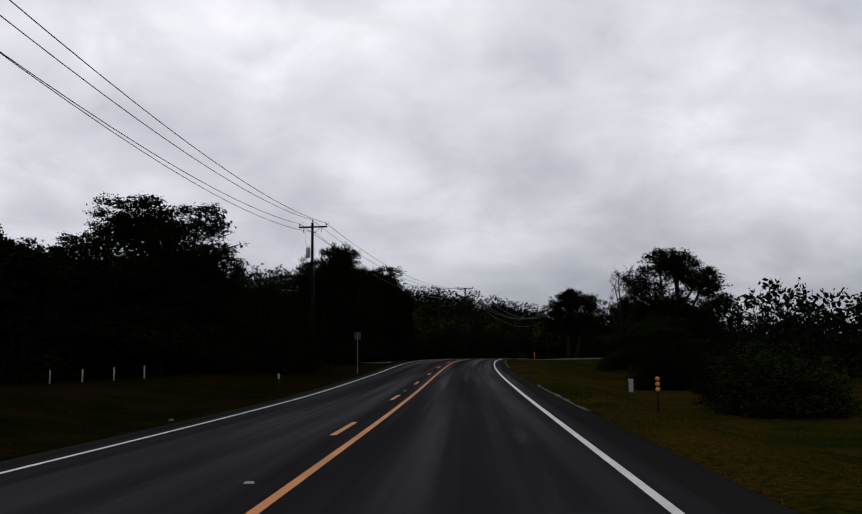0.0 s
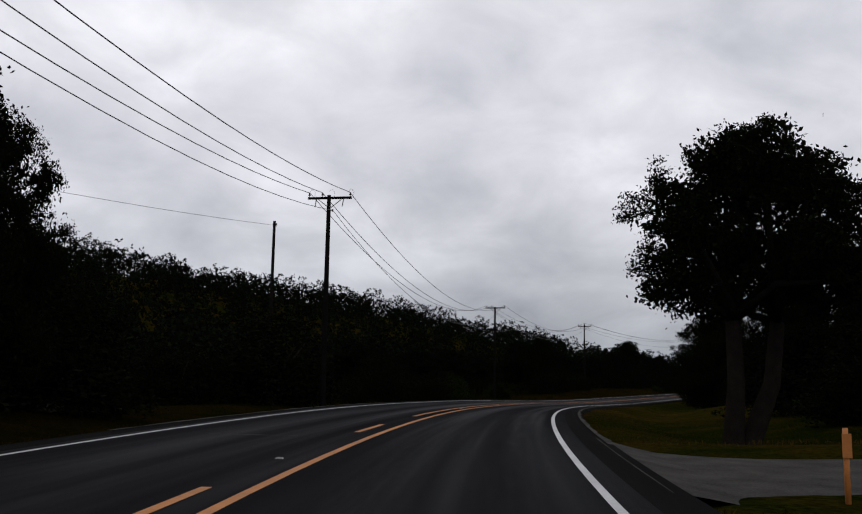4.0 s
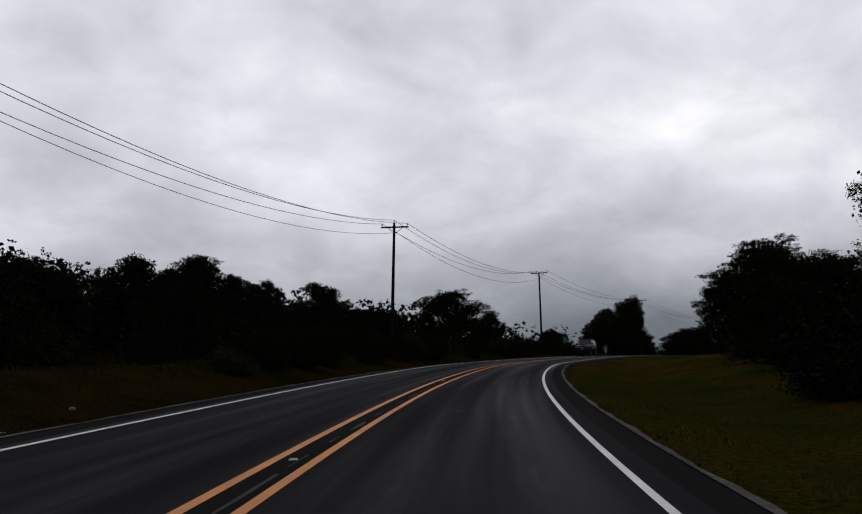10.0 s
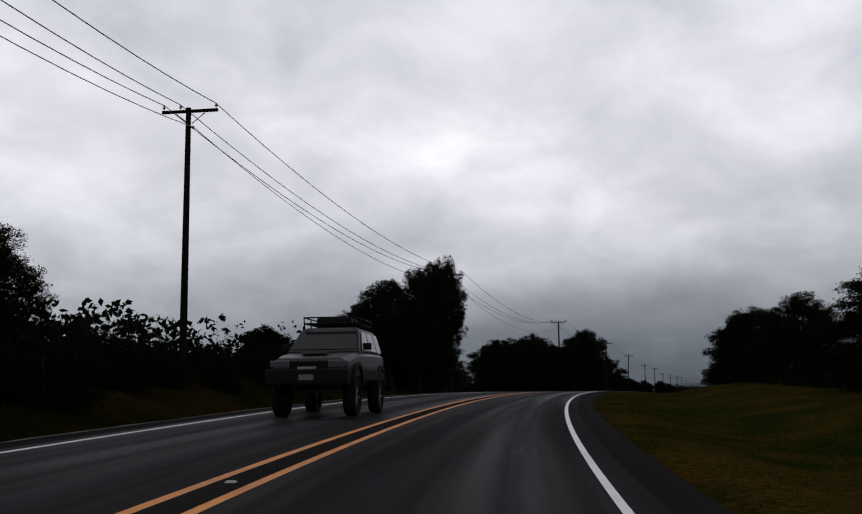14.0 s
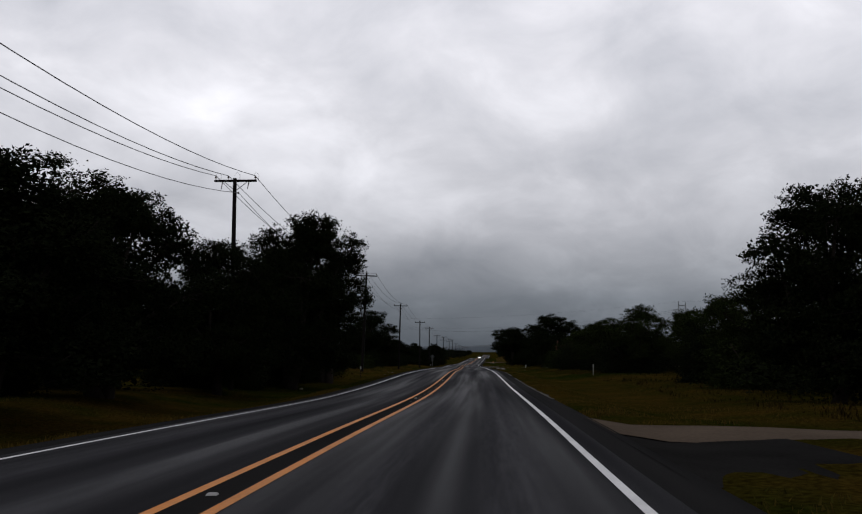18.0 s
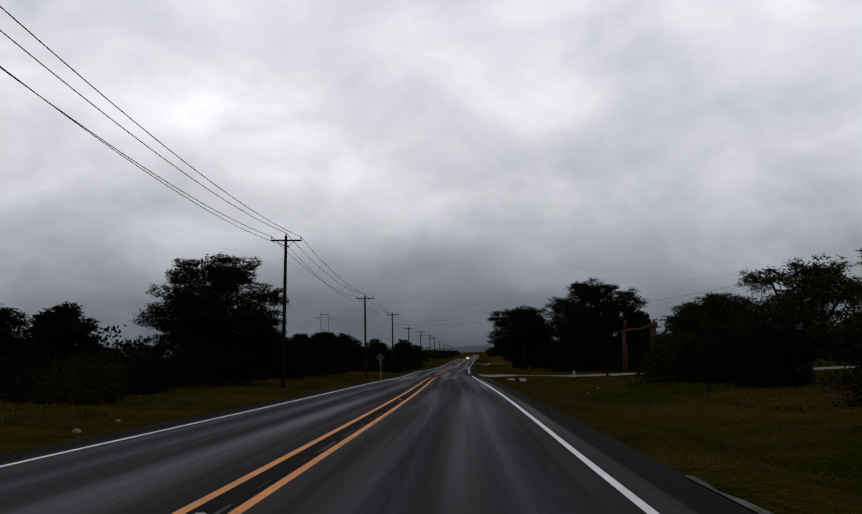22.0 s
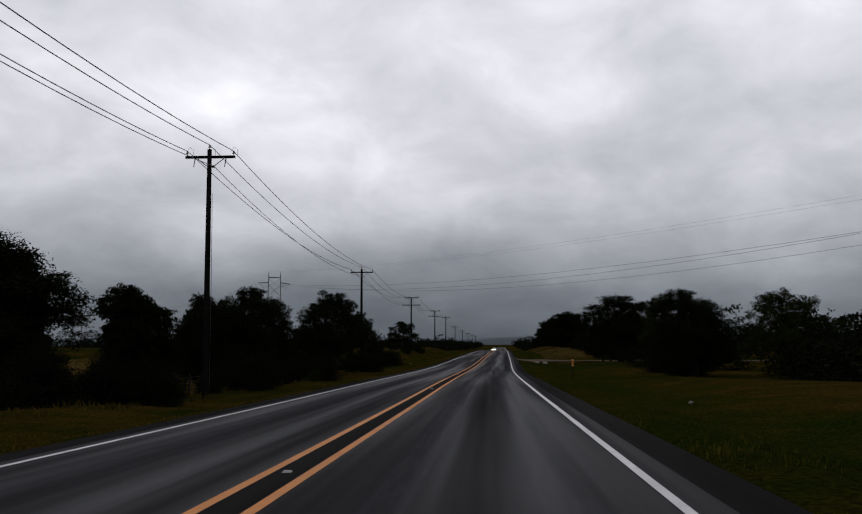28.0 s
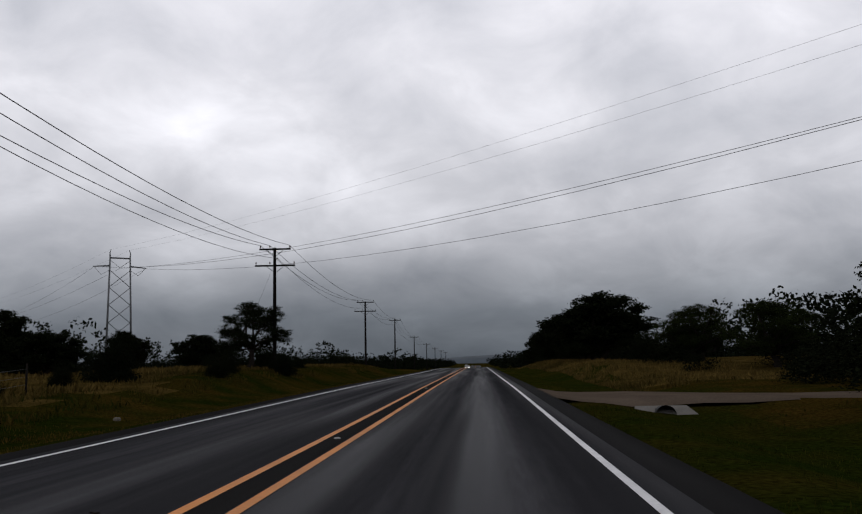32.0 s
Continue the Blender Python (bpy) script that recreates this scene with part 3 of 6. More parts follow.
# ---------------------------------------------------------------- ground
def build_ground():
    # a strip that follows the road, fine beside it, and the open country round it, all one sheet
    lats = np.concatenate([-np.geomspace(70, 5.0, 26), [-3.0, 0.0, 3.0], np.geomspace(5.0, 70, 26)])
    ss = np.arange(S_MIN, 1300, 3.0)
    S, L = np.meshgrid(ss, lats, indexing="ij")
    v = place(S, L, 0.0)
    v[..., 2] -= 1.2 * smooth(np.abs(L), 55, 70)
    v[..., 2] -= 0.15 * (np.abs(L) < 4)
    verts = v.reshape(-1, 3)
    n = len(lats)
    i, k = np.meshgrid(np.arange(len(ss) - 1), np.arange(n - 1), indexing="ij")
    a = (i * n + k).ravel()
    faces = np.stack([a, a + 1, a + n + 1, a + n], 1)
    # the country: a grid that widens to the horizon
    core_x, core_y = np.arange(-260, 1400, 10.0), np.arange(-260, 1000, 10.0)
    out = np.geomspace(14, 3400, 26)
    gx = np.concatenate([core_x[0] - out[::-1], core_x, core_x[-1] + out])
    gy = np.concatenate([core_y[0] - out[::-1], core_y, core_y[-1] + out])
    X, Y = np.meshgrid(gx, gy, indexing="ij")
    flat = np.stack([X.ravel(), Y.ravel()], 1)
    near = np.empty(len(flat), dtype=int)
    rx, ry = _x[::4], _y[::4]
    for c in range(0, len(flat), 4000):
        q = flat[c:c + 4000]
        near[c:c + 4000] = ((q[:, :1] - rx) ** 2 + (q[:, 1:] - ry) ** 2).argmin(1) * 4
    lat = (flat[:, 0] - _x[near]) * np.cos(_head[near]) + (flat[:, 1] - _y[near]) * np.sin(_head[near])
    dist = np.hypot(flat[:, 0] - _x[near], flat[:, 1] - _y[near])
    z = _z[near] + lie(_s[near], np.sign(lat) * dist)
    z = np.where(dist < 62, z - 1.5 * (1 - smooth(dist, 45, 62)) - 0.1, z)
    z = z * (1 - smooth(dist, 700, 2500)) - 6.0 * smooth(dist, 700, 2500)
    m = len(gy)
    i, k = np.meshgrid(np.arange(len(gx) - 1), np.arange(m - 1), indexing="ij")
    a = (i * m + k).ravel()
    f2 = np.stack([a, a + m, a + m + 1, a + 1], 1) + len(verts)
    allv = np.concatenate([verts, np.stack([flat[:, 0], flat[:, 1], z], 1)])
    me = mesh_of("ground", allv.tolist(), np.concatenate([faces[:, ::-1], f2]).tolist(), GROUND, True)
    # turf under the wooded slope, the slope's shade put into its colour
    me.materials.append(GROUND_SHADED)
    # material slot of each face; slot 1 is the turf darkened for shade
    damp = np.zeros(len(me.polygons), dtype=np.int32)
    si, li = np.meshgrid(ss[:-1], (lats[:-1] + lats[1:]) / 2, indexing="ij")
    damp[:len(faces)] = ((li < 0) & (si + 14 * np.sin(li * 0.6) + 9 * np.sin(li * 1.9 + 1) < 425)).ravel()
    # dry grass on the field and the cutting further on
    me.materials.append(GROUND_DRY)
    edge = 1.2 * np.sin(si * 0.21) + 0.8 * np.sin(si * 0.57 + 1)
    damp[:len(faces)][(((li < -14 + edge) & (si > 738) & (si < 930)) | ((li > 10 + edge) & (si > 822) & (si < 960))).ravel()] = 2
    # greener turf in the hollows on the right
    me.materials.append(GROUND_GREEN)
    damp[:len(faces)][((li > 0) & (li < 11 + edge) & (((si > 185 + 9 * np.sin(li)) & (si < 300 + 9 * np.sin(li))) | (si > 690 + 9 * np.sin(li)))).ravel()] = 3
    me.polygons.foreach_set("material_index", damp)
    return tagged(new("ground", me), "rough roadside grass and scrubland in green and straw brown", "ground", kind="structure")


build_ground()


def build_ridge():
    verts, faces = [], []
    rnd = random.Random(7)
    n = 240
    for i in range(n):
        a = 2 * math.pi * i / n
        r = 3300
        h = 26 + 14 * math.sin(3 * a + 1) + 7 * math.sin(9 * a) + 3 * math.sin(31 * a + 2) + rnd.uniform(-1.2, 1.2)
        for rr, zz in ((r, -30), (r + 60, h * 0.6 - 6), (r + 260, h - 6), (r + 700, -30)):
            verts.append((350 + rr * math.cos(a), 350 + rr * math.sin(a), zz))
    for i in range(n):
        j = (i + 1) % n
        for k in range(3):
            faces.append((i * 4 + k, j * 4 + k, j * 4 + k + 1, i * 4 + k + 1))
    tagged(new("backdrop", mesh_of("backdrop", verts, faces, RIDGE, True)), "far wooded ridge along the horizon, tinted blue-grey for haze", "hills", kind="structure")


build_ridge()

# ---------------------------------------------------------------- road
road = tagged(new("road", ribbon("road", S_MIN, 1700, (-3.95, -3.0, -2.0, -1.0, 0.0, 1.0, 2.0, 3.0, 3.95), ASPHALT, 0.0, uv=True)),
              "two-lane country road of damp worn asphalt", "road", kind="structure")
for side in (-1, 1):
    lats = (side * 3.95, side * 4.2, side * 4.46, side * 4.62)
    sh = ribbon("shoulder", S_MIN, 1300, lats if side > 0 else lats[::-1], SHOULDER, 0.0, step=0.7, wobble=0.13, uv=True)
    co = np.empty(len(sh.vertices) * 3, dtype=np.float32)
    sh.vertices.foreach_get("co", co)
    co = co.reshape(-1, 4, 3)
    co[:, 3 if side > 0 else 0, 2] -= 0.22
    sh.vertices.foreach_set("co", co.ravel())
    part_of("shoulder", sh, road, "dark asphalt shoulder with a ragged edge")
part_of("edge_strip", ribbon("edge_strip", 112, 345, (4.37, 4.40, 4.44, 4.47), EDGE_GRIT, 0.012, step=0.6, wobble=0.04), road, "pale gravelly strip along the pavement's edge")
for a, b, la in ((470, 500, 4.44), (506, 522, 4.44), (540, 549, 4.44), (600, 618, 4.44), (345, 446, -4.44), (60, 84, 4.44), (20, 34, 4.44), (112, 138, -4.44), (210, 290, -4.44)):
    part_of("edge_strip", ribbon("edge_strip", a, b, (la - 0.05, la, la + 0.05), EDGE_GRIT, 0.012, step=0.6, wobble=0.05), road, "pale gravelly strip along the pavement's edge")
part_of("rumble_strip", ribbon("rumble_strip", 122, 1300, (-0.17, 0.0, 0.17), SHOULDER, 0.004, uv=True), road, "dark milled strip between the centre lines")


def stripe(name, s0, s1, lat, width, mat, label):
    return part_of(name, ribbon(name, s0, s1, (lat - width / 2, lat + width / 2), mat, 0.006), road, label)


WHITE_L, WHITE_R, YELLOW_L, YELLOW_R = -3.66, 3.60, -0.23, 0.245
for a, b in ((S_MIN, 626), (641.5, 1700)):
    stripe("edge_line", a, b, WHITE_R, 0.095, WHITE_PAINT, "solid white edge line")
stripe("edge_line", S_MIN, 1700, WHITE_L, 0.095, WHITE_PAINT, "solid white edge line")
for a, b in ((S_MIN, 626.5), (643.5, 652.0), (653.5, 1700)):
    stripe("centre_line", a, b, YELLOW_R, 0.115, YELLOW_PAINT, "solid yellow centre line")
for a, b in ((122.0, 626.5), (643.5, 652.0), (653.5, 1700)):
    stripe("centre_line", a, b, YELLOW_L, 0.115, YELLOW_PAINT, "solid yellow centre line")
for k in range(-10, 9):
    stripe("centre_dash", 16.0 + 12.2 * k, 19.1 + 12.2 * k, YELLOW_L, 0.115, YELLOW_PAINT, "yellow centre-line dash")
# pale residue along cross seams in the asphalt
for s, la, lb in ((213.0, 0.6, 3.0), (213.6, -2.4, -0.6), (262.5, 1.2, 2.6), (367.0, 0.5, 3.2), (484.5, 0.6, 2.3), (605.5, 0.9, 2.6), (112.0, -2.6, -1.0)):
    la_ = np.linspace(la, lb, 16)
    w = 0.035 + 0.02 * np.sin(la_ * 5.1 + s)
    mid = s + 0.05 * np.sin(la_ * 3.7)
    p, q = place(mid - w, la_, 0.004, True), place(mid + w, la_, 0.004, True)
    part_of("seam", mesh_of("seam", np.concatenate([p, q]).tolist(), [(k, k + 1, k + 17, k + 16) for k in range(15)], EDGE_GRIT, True), road, "pale worn seam across the lane")
# broken pale residue along the milled strip
rnd = random.Random(31)
for a, b, la in ((238, 292, 0.07), (540, 626, 0.10), (470, 500, 0.05)):
    s = a
    while s < b:
        n = rnd.uniform(0.5, 2.4)
        part_of("residue", ribbon("residue", s, s + n, (la - 0.025, la + rnd.uniform(0.0, 0.03)), GRAVEL, 0.008, step=0.5, wobble=0.02), road, "broken pale residue between the centre lines")
        s += n + rnd.uniform(0.3, 1.6)
# raised markers between the yellow lines
bm = bmesh.new()
box(bm, -0.05, 0.05, -0.05, 0.05, 0.0, 0.018)
for v in bm.verts:
    if v.co.z > 0.01:
        v.co.x *= 0.75
        v.co.y *= 0.55
marker_mesh = bpy.data.meshes.new("road_marker")
bm.to_mesh(marker_mesh)
bm.free()
marker_mesh.materials.append(MARK_WHITE)
for k in range(-2, 40):
    ob = new("road_marker", marker_mesh)
    ob.matrix_world = spot(10.0 + 24.4 * k, -0.02 if k > 4 else -0.24, 0.004, road=True)
    tagged(ob, "small raised reflective road marker on the centre line", "road marker", "road markers along the centre line")


# ---------------------------------------------------------------- driveways
def driveway(s0, s1, lat0, lat1, mat, label, flare=3.0, lift=0.03):
    """A side track that leaves the road between s0 and s1."""
    lats = lat0 + (lat1 - lat0) * np.linspace(0, 1, 22) ** 2
    n, verts, faces = 9, [], []
    sign = 1 if lat1 > 0 else -1
    for la in lats:
        u = abs(la - lat0) / abs(lat1 - lat0)
        grow = flare * max(0, 1 - u * 3.0) ** 2
        for k in range(n):
            s = s0 - grow + (s1 - s0 + 2 * grow) * k / (n - 1) + 0.15 * math.sin(la * 1.7 + k)
            s += (-0.4 if k == 0 else 0.4 if k == n - 1 else 0.0) * min(1.0, u * 8)
            base = place(s, la, lift)
            near = abs(la - lat0) / 0.9
            if near < 1.0:
                base = base * near + place(s, la, 0.004, road=True) * (1 - near)
            if k in (0, n - 1):
                base[2] -= 0.09 * min(1.0, u * 8)
            verts.append(base.tolist())
    for i in range(len(lats) - 1):
        for k in range(n - 1):
            q = (i * n + k, i * n + k + 1, (i + 1) * n + k + 1, (i + 1) * n + k)
            faces.append(q if sign < 0 else q[::-1])
    return tagged(new("driveway", mesh_of("driveway", verts, faces, mat, True)), label, "driveway", kind="structure")


driveway(107, 112, 4.3, 15.5, GRAVEL, "pale gravel driveway joining the road", 2.0)
driveway(88, 101, -4.3, -32, APRON, "broken asphalt driveway under the oaks", 2.0)
driveway(451.5, 458.6, 4.3, 7.2, APRON, "dark asphalt apron between the road and a farm track", 1.5, 0.012)
driveway(457.0, 459.0, 4.4, 45, CALICHE, "reddish caliche farm track across the verge", 1.2)
driveway(630.5, 635.0, 4.3, 60, CONCRETE, "wide pale driveway to a ranch gate", 5.0)
driveway(806, 811.5, 4.4, 45, CALICHE, "pale caliche driveway beside a culvert", 2.0)


def culvert(s, lat, turn, label):
    """A sloping concrete culvert end with a pipe in it."""
    c = thing("culvert_end", spot(s, lat, 0.0, turn, 0.72), label, "culvert")
    bm = bmesh.new()
    # apron that slopes down towards -y, with a hole for the pipe
    pts = [(-1.05, 0.9, 0.36), (1.05, 0.9, 0.36), (1.35, -0.9, -0.08), (-1.35, -0.9, -0.08)]
    ring = []
    for k in range(12):
        w = 2 * math.pi * k / 12
        ring.append((0.42 * math.cos(w), -0.25 + 0.40 * math.sin(w)))
    outer = [bm.verts.new(p) for p in pts]
    def height(y):
        return -0.08 + (y + 0.9) / 1.8 * 0.44
    inner = [bm.verts.new((x, y, height(y))) for x, y in ring]
    near = [min(range(4), key=lambda q: (Vector(pts[q][:2]) - Vector(ring[k])).length) for k in range(12)]
    for k in range(12):
        j = (k + 1) % 12
        bm.faces.new((inner[k], inner[j], outer[near[j]], outer[near[k]]) if near[j] != near[k] else (inner[k], inner[j], outer[near[k]]))
    r = bmesh.ops.extrude_face_region(bm, geom=list(bm.faces))
    bmesh.ops.translate(bm, vec=(0, 0, -0.45), verts=[v for v in r["geom"] if isinstance(v, bmesh.types.BMVert)])
    bmesh.ops.recalc_face_normals(bm, faces=bm.faces)
    part("apron", bm, CONCRETE, c)
    v, f = tube([(0, -0.25, 0.0), (0, 0.5, -0.05)], [0.43, 0.43], 16, cap=False)
    v2, f2 = tube([(0, 0.45, -0.05), (0, 0.5, -0.05)], [0.43, 0.42], 16)
    part_of("pipe", join_tubes("pipe", [(v, f), (v2, f2)], BLACK_HOLE), c, "dark inside of the pipe")
    return c


culvert(622.8, 7.5, 0, "sloping concrete culvert end with a round pipe beside the driveway")
culvert(643.5, 7.4, 180, "sloping concrete culvert end with a round pipe beside the driveway")
culvert(803.5, 7.5, 0, "sloping concrete culvert end in the grass beside the track")


# ---------------------------------------------------------------- utility poles and wires
def insulator(parent, x, y, z):
    """A pin insulator: stem and bell."""
    v1 = tube([(x, y, z), (x, y, z + 0.12)], [0.014, 0.014], 6)
    v2 = tube([(x, y, z + 0.10), (x, y, z + 0.14), (x, y, z + 0.17), (x, y, z + 0.21), (x, y, z + 0.24)], [0.075, 0.06, 0.035, 0.05, 0.03], 8)
    part_of("insulator", join_tubes("insulator", [v1, v2], CERAMIC), parent, "brown porcelain pin insulator")


def utility_pole(name, m, height, arm_drop, kit, label):
    """A wooden pole: its y axis lies along the line. kit: what hangs on it."""
    p = thing(name, m, label, "utility pole", "utility poles along the road")
    limb("pole", [(0, 0, -0.4), (0, 0, 0.0), (0, 0, height * 0.5), (0, 0, height)], [0.17, 0.165, 0.14, 0.11], POLE_WOOD, p, 10)
    arms = [height - arm_drop]
    if "double" in kit:
        arms.append(height - arm_drop - 1.3)
    half = 1.24
    for a, z in enumerate(arms):
        bm = bmesh.new()
        hw = half * (1.28 if "double" in kit and a > 0 else 1.0)
        box(bm, -hw, hw, 0.10, 0.20, z - 0.065, z + 0.065, 0.01)
        arm = part("crossarm", bm, ARM_WOOD, p)
        for sx in (-1, 1):
            bm = bmesh.new()
            box(bm, -0.36, 0.36, 0.20, 0.212, -0.02, 0.02, 0.0, Matrix.Translation((sx * 0.36, 0, z - 0.30)) @ Matrix.Rotation(-sx * radians(38), 4, "Y"))
            part("brace", bm, STEEL, p, "flat steel brace")
        for x in (-hw + 0.08, hw - 0.08):
            insulator(p, x, 0.15, z + 0.06)
        if arm_drop < 0.25 or a > 0:
            insulator(p, -0.42, 0.15, z + 0.06)
    if arm_drop >= 0.25:
        insulator(p, 0.0, 0.0, height)
    # neutral spool
    v = tube([(0.12, 0, height - 0.85), (0.24, 0, height - 0.85)], [0.03, 0.03], 6)
    w = tube([(0.22, 0, height - 0.91), (0.22, 0, height - 0.79)], [0.05, 0.05], 8)
    part_of("spool", join_tubes("spool", [v, w], CERAMIC), p, "porcelain spool for the lower wire")
    if "transformer" in kit:
        z = height - 2.6
        t = part_of("transformer", join_tubes("transformer", [tube([(-0.36, 0, z - 0.42), (-0.36, 0, z - 0.38), (-0.36, 0, z + 0.38), (-0.36, 0, z + 0.45)], [0.16, 0.2, 0.2, 0.13], 14)], TANK), p, "grey cylindrical transformer tank")
        part_of("bushing", join_tubes("bushing", [tube([(-0.36 + dx, 0, z + 0.42), (-0.36 + dx * 1.3, 0, z + 0.62)], [0.035, 0.025], 6) for dx in (-0.08, 0.08)], CERAMIC), t)
        part_of("jumper", join_tubes("jumper", [tube([(-0.47, 0, z + 0.6), (-0.62, 0.05, z + 0.95), (-0.55, 0.1, z + 1.4), (-1.0, 0.15, height - arm_drop + 0.1)], [0.009] * 4, 5)], WIRE), p)
    if "cutout" in kit:
        for x in (-0.8, 0.75):
            v = tube([(x, 0.28, height - arm_drop - 0.05), (x - 0.1, 0.38, height - arm_drop - 0.45)], [0.03, 0.02], 6)
            part_of("cutout_fuse", join_tubes("cutout_fuse", [v], CERAMIC), p, "hanging fuse cut-out")
        for x in (-1.1, 0.0, 1.1):
            z = height - arm_drop + 0.25
            v = tube([(x, -0.1, z), (x + 0.12, 0.0, z + 0.22), (x + 0.26, 0.15, z + 0.1), (x + 0.2, 0.3, z - 0.25)], [0.008] * 4, 5)
            part_of("jumper", join_tubes("jumper", [v], WIRE), p)
    if "drop" in kit:
        v = tube([(0.17, 0, height - 2.2), (0.2, 0, height * 0.5), (0.2, 0, 0.3)], [0.012] * 3, 5)
        part_of("ground_wire", join_tubes("ground_wire", [v], WIRE), p)
    if "guy" in kit:
        v = tube([(0, 0, height - 1.2), (-3.5, 0.5, 0.1)], [0.008, 0.008], 5)
        part_of("guy_wire", join_tubes("guy_wire", [v], WIRE), p)
    return p


# along, across, height of the top over the road, crossarm below the top, fittings
POLES = [
    (10.0, -12.0, 12.3, 0.35, "cutout"),
    (79.2, -11.75, 11.95, 0.35, "transformer cutout drop"),
    (145.0, -9.4, 11.25, 0.12, "cutout"),
    (209.6, -14.25, 11.2, 0.10, ""),
    (268.2, -19.0, 12.55, 0.35, "cutout"),
    (322.4, -11.05, 12.15, 0.35, ""),
    (379.7, -12.0, 12.35, 0.10, ""),
    (430.9, -11.7, 11.3, 0.10, ""),
    (493.9, -11.9, 11.7, 0.12, "cutout"),
    (553.5, -11.1, 11.6, 0.35, "drop"),
    (612.1, -11.1, 11.5, 0.35, ""),
    (670.3, -10.8, 10.75, 0.35, ""),
    (727.6, -11.6, 11.3, 0.35, "cutout drop"),
    (783.2, -12.5, 10.25, 0.35, ""),
    (848.0, -13.6, 10.2, 0.10, "double guy"),
    (910.0, -14.0, 9.9, 0.10, "double"),
    (969.0, -15.0, 10.4, 0.35, ""),
    (1042.0, -16.0, 9.6, 0.35, ""),
    (1106.0, -16.0, 9.6, 0.35, ""),
    (1170.0, -16.0, 9.6, 0.35, ""),
    (1234.0, -16.0, 9.6, 0.35, ""),
    (1298.0, -16.0, 9.6, 0.35, ""),
]
LEANS = {322.4: 2.5, 553.5: 2.4, 612.1: 1.5}
feet = []
for s, lat, top, drop, kit in POLES:
    g = Vector(place(s, lat).tolist())
    zt = float(np.interp(s, _s, _z)) + top
    feet.append((g, zt, drop, kit, radians(LEANS[s] if s in LEANS else 0.0)))
hooks = []
for i, (g, zt, drop, kit, lean) in enumerate(feet):
    a, b = feet[max(i - 1, 0)][0], feet[min(i + 1, len(feet) - 1)][0]
    yaw = math.atan2(-(b - a).x, (b - a).y)
    h = zt - g.z
    m = Matrix.Translation(g) @ Matrix.Rotation(yaw, 4, "Z") @ Matrix.Translation((-h * math.tan(lean), 0, 0)) @ Matrix.Rotation(lean, 4, "Y")
    label = "tall weathered wooden utility pole with a crossarm"
    if "double" in kit:
        label = "tall wooden utility pole with two crossarms"
    elif "transformer" in kit:
        label = "wooden utility pole carrying a grey transformer"
    utility_pole("utility_pole", m, h, drop, kit, label)
    za = h - drop + 0.30
    mid = (0.0, 0.0, h + 0.23) if drop >= 0.25 else (-0.42, 0.15, za)
    hooks.append([m @ Vector(q) for q in ((-1.14, 0.15, za), mid, (1.14, 0.15, za), (0.24, 0.0, h - 0.85))])


def wire(a, b, sag, radius=0.011, label="thin dark power line between two poles"):
    n = 20
    pts = [a.lerp(b, k / n) - Vector((0, 0, 4 * sag * (k / n) * (1 - k / n))) for k in range(n + 1)]
    me = join_tubes("power_line", [tube(pts, [radius] * (n + 1), 5)], WIRE)
    return tagged(new("power_line", me), label, "power line", "power lines along the road")


for i in range(len(hooks) - 1):
    for k in range(4):
        d = (hooks[i + 1][k] - hooks[i][k]).length
        wire(hooks[i][k], hooks[i + 1][k], (1.1, 1.6, 2.25, 2.1, 1.95, 1.75, 1.7, 1.75, 1.4, 1.0)[min(i, 9)] * (1.0 if k < 3 else 1.2) * (d / 60) ** 2, 0.019 if k < 3 else 0.016)

# a bare pole on the slope behind the line, with a drooping service wire
lone = thing("utility_pole", spot(158.7, -18.2), "plain wooden service pole without a crossarm", "utility pole")
g = place(158.7, -18.2)
h = float(np.interp(158.7, _s, _z)) + 12.6 - g[2]
limb("pole", [(0, 0, -0.4), (0, 0, h * 0.5), (0, 0, h)], [0.14, 0.125, 0.10], POLE_WOOD, lone, 10)
insulator(lone, 0.16, 0, h - 0.4)
wire(Vector(g.tolist()) + Vector((0, 0, h - 0.3)), Vector(place(95, -34, 9.0).tolist()), 1.0, 0.012, "thin service wire sagging towards the oaks")
for s, lat, lean in ((166.0, -19.5, 9), (160.0, -15.0, 14)):
    st = thing("guy_stub", spot(s, lat), "short pale leaning guy post in the scrub", "post")
    limb("post", [(0, 0, -0.2), (math.sin(radians(lean)) * -1.3, 0, 2.6)], [0.07, 0.06], POST_WOOD, st)


# a thick leaning stub of a pole among the trees
stub = thing("utility_pole", spot(204.0, 13.5), "thick leaning wooden pole cut off among the trees", "utility pole")
h = float(np.interp(204.0, _s, _z)) + 9.5 - float(place(204.0, 13.5)[2])
limb("pole", [(0.95, 0, -0.4), (0.45, 0, h * 0.5), (-0.15, 0, h)], [0.24, 0.22, 0.19], POLE_WOOD, stub, 10)


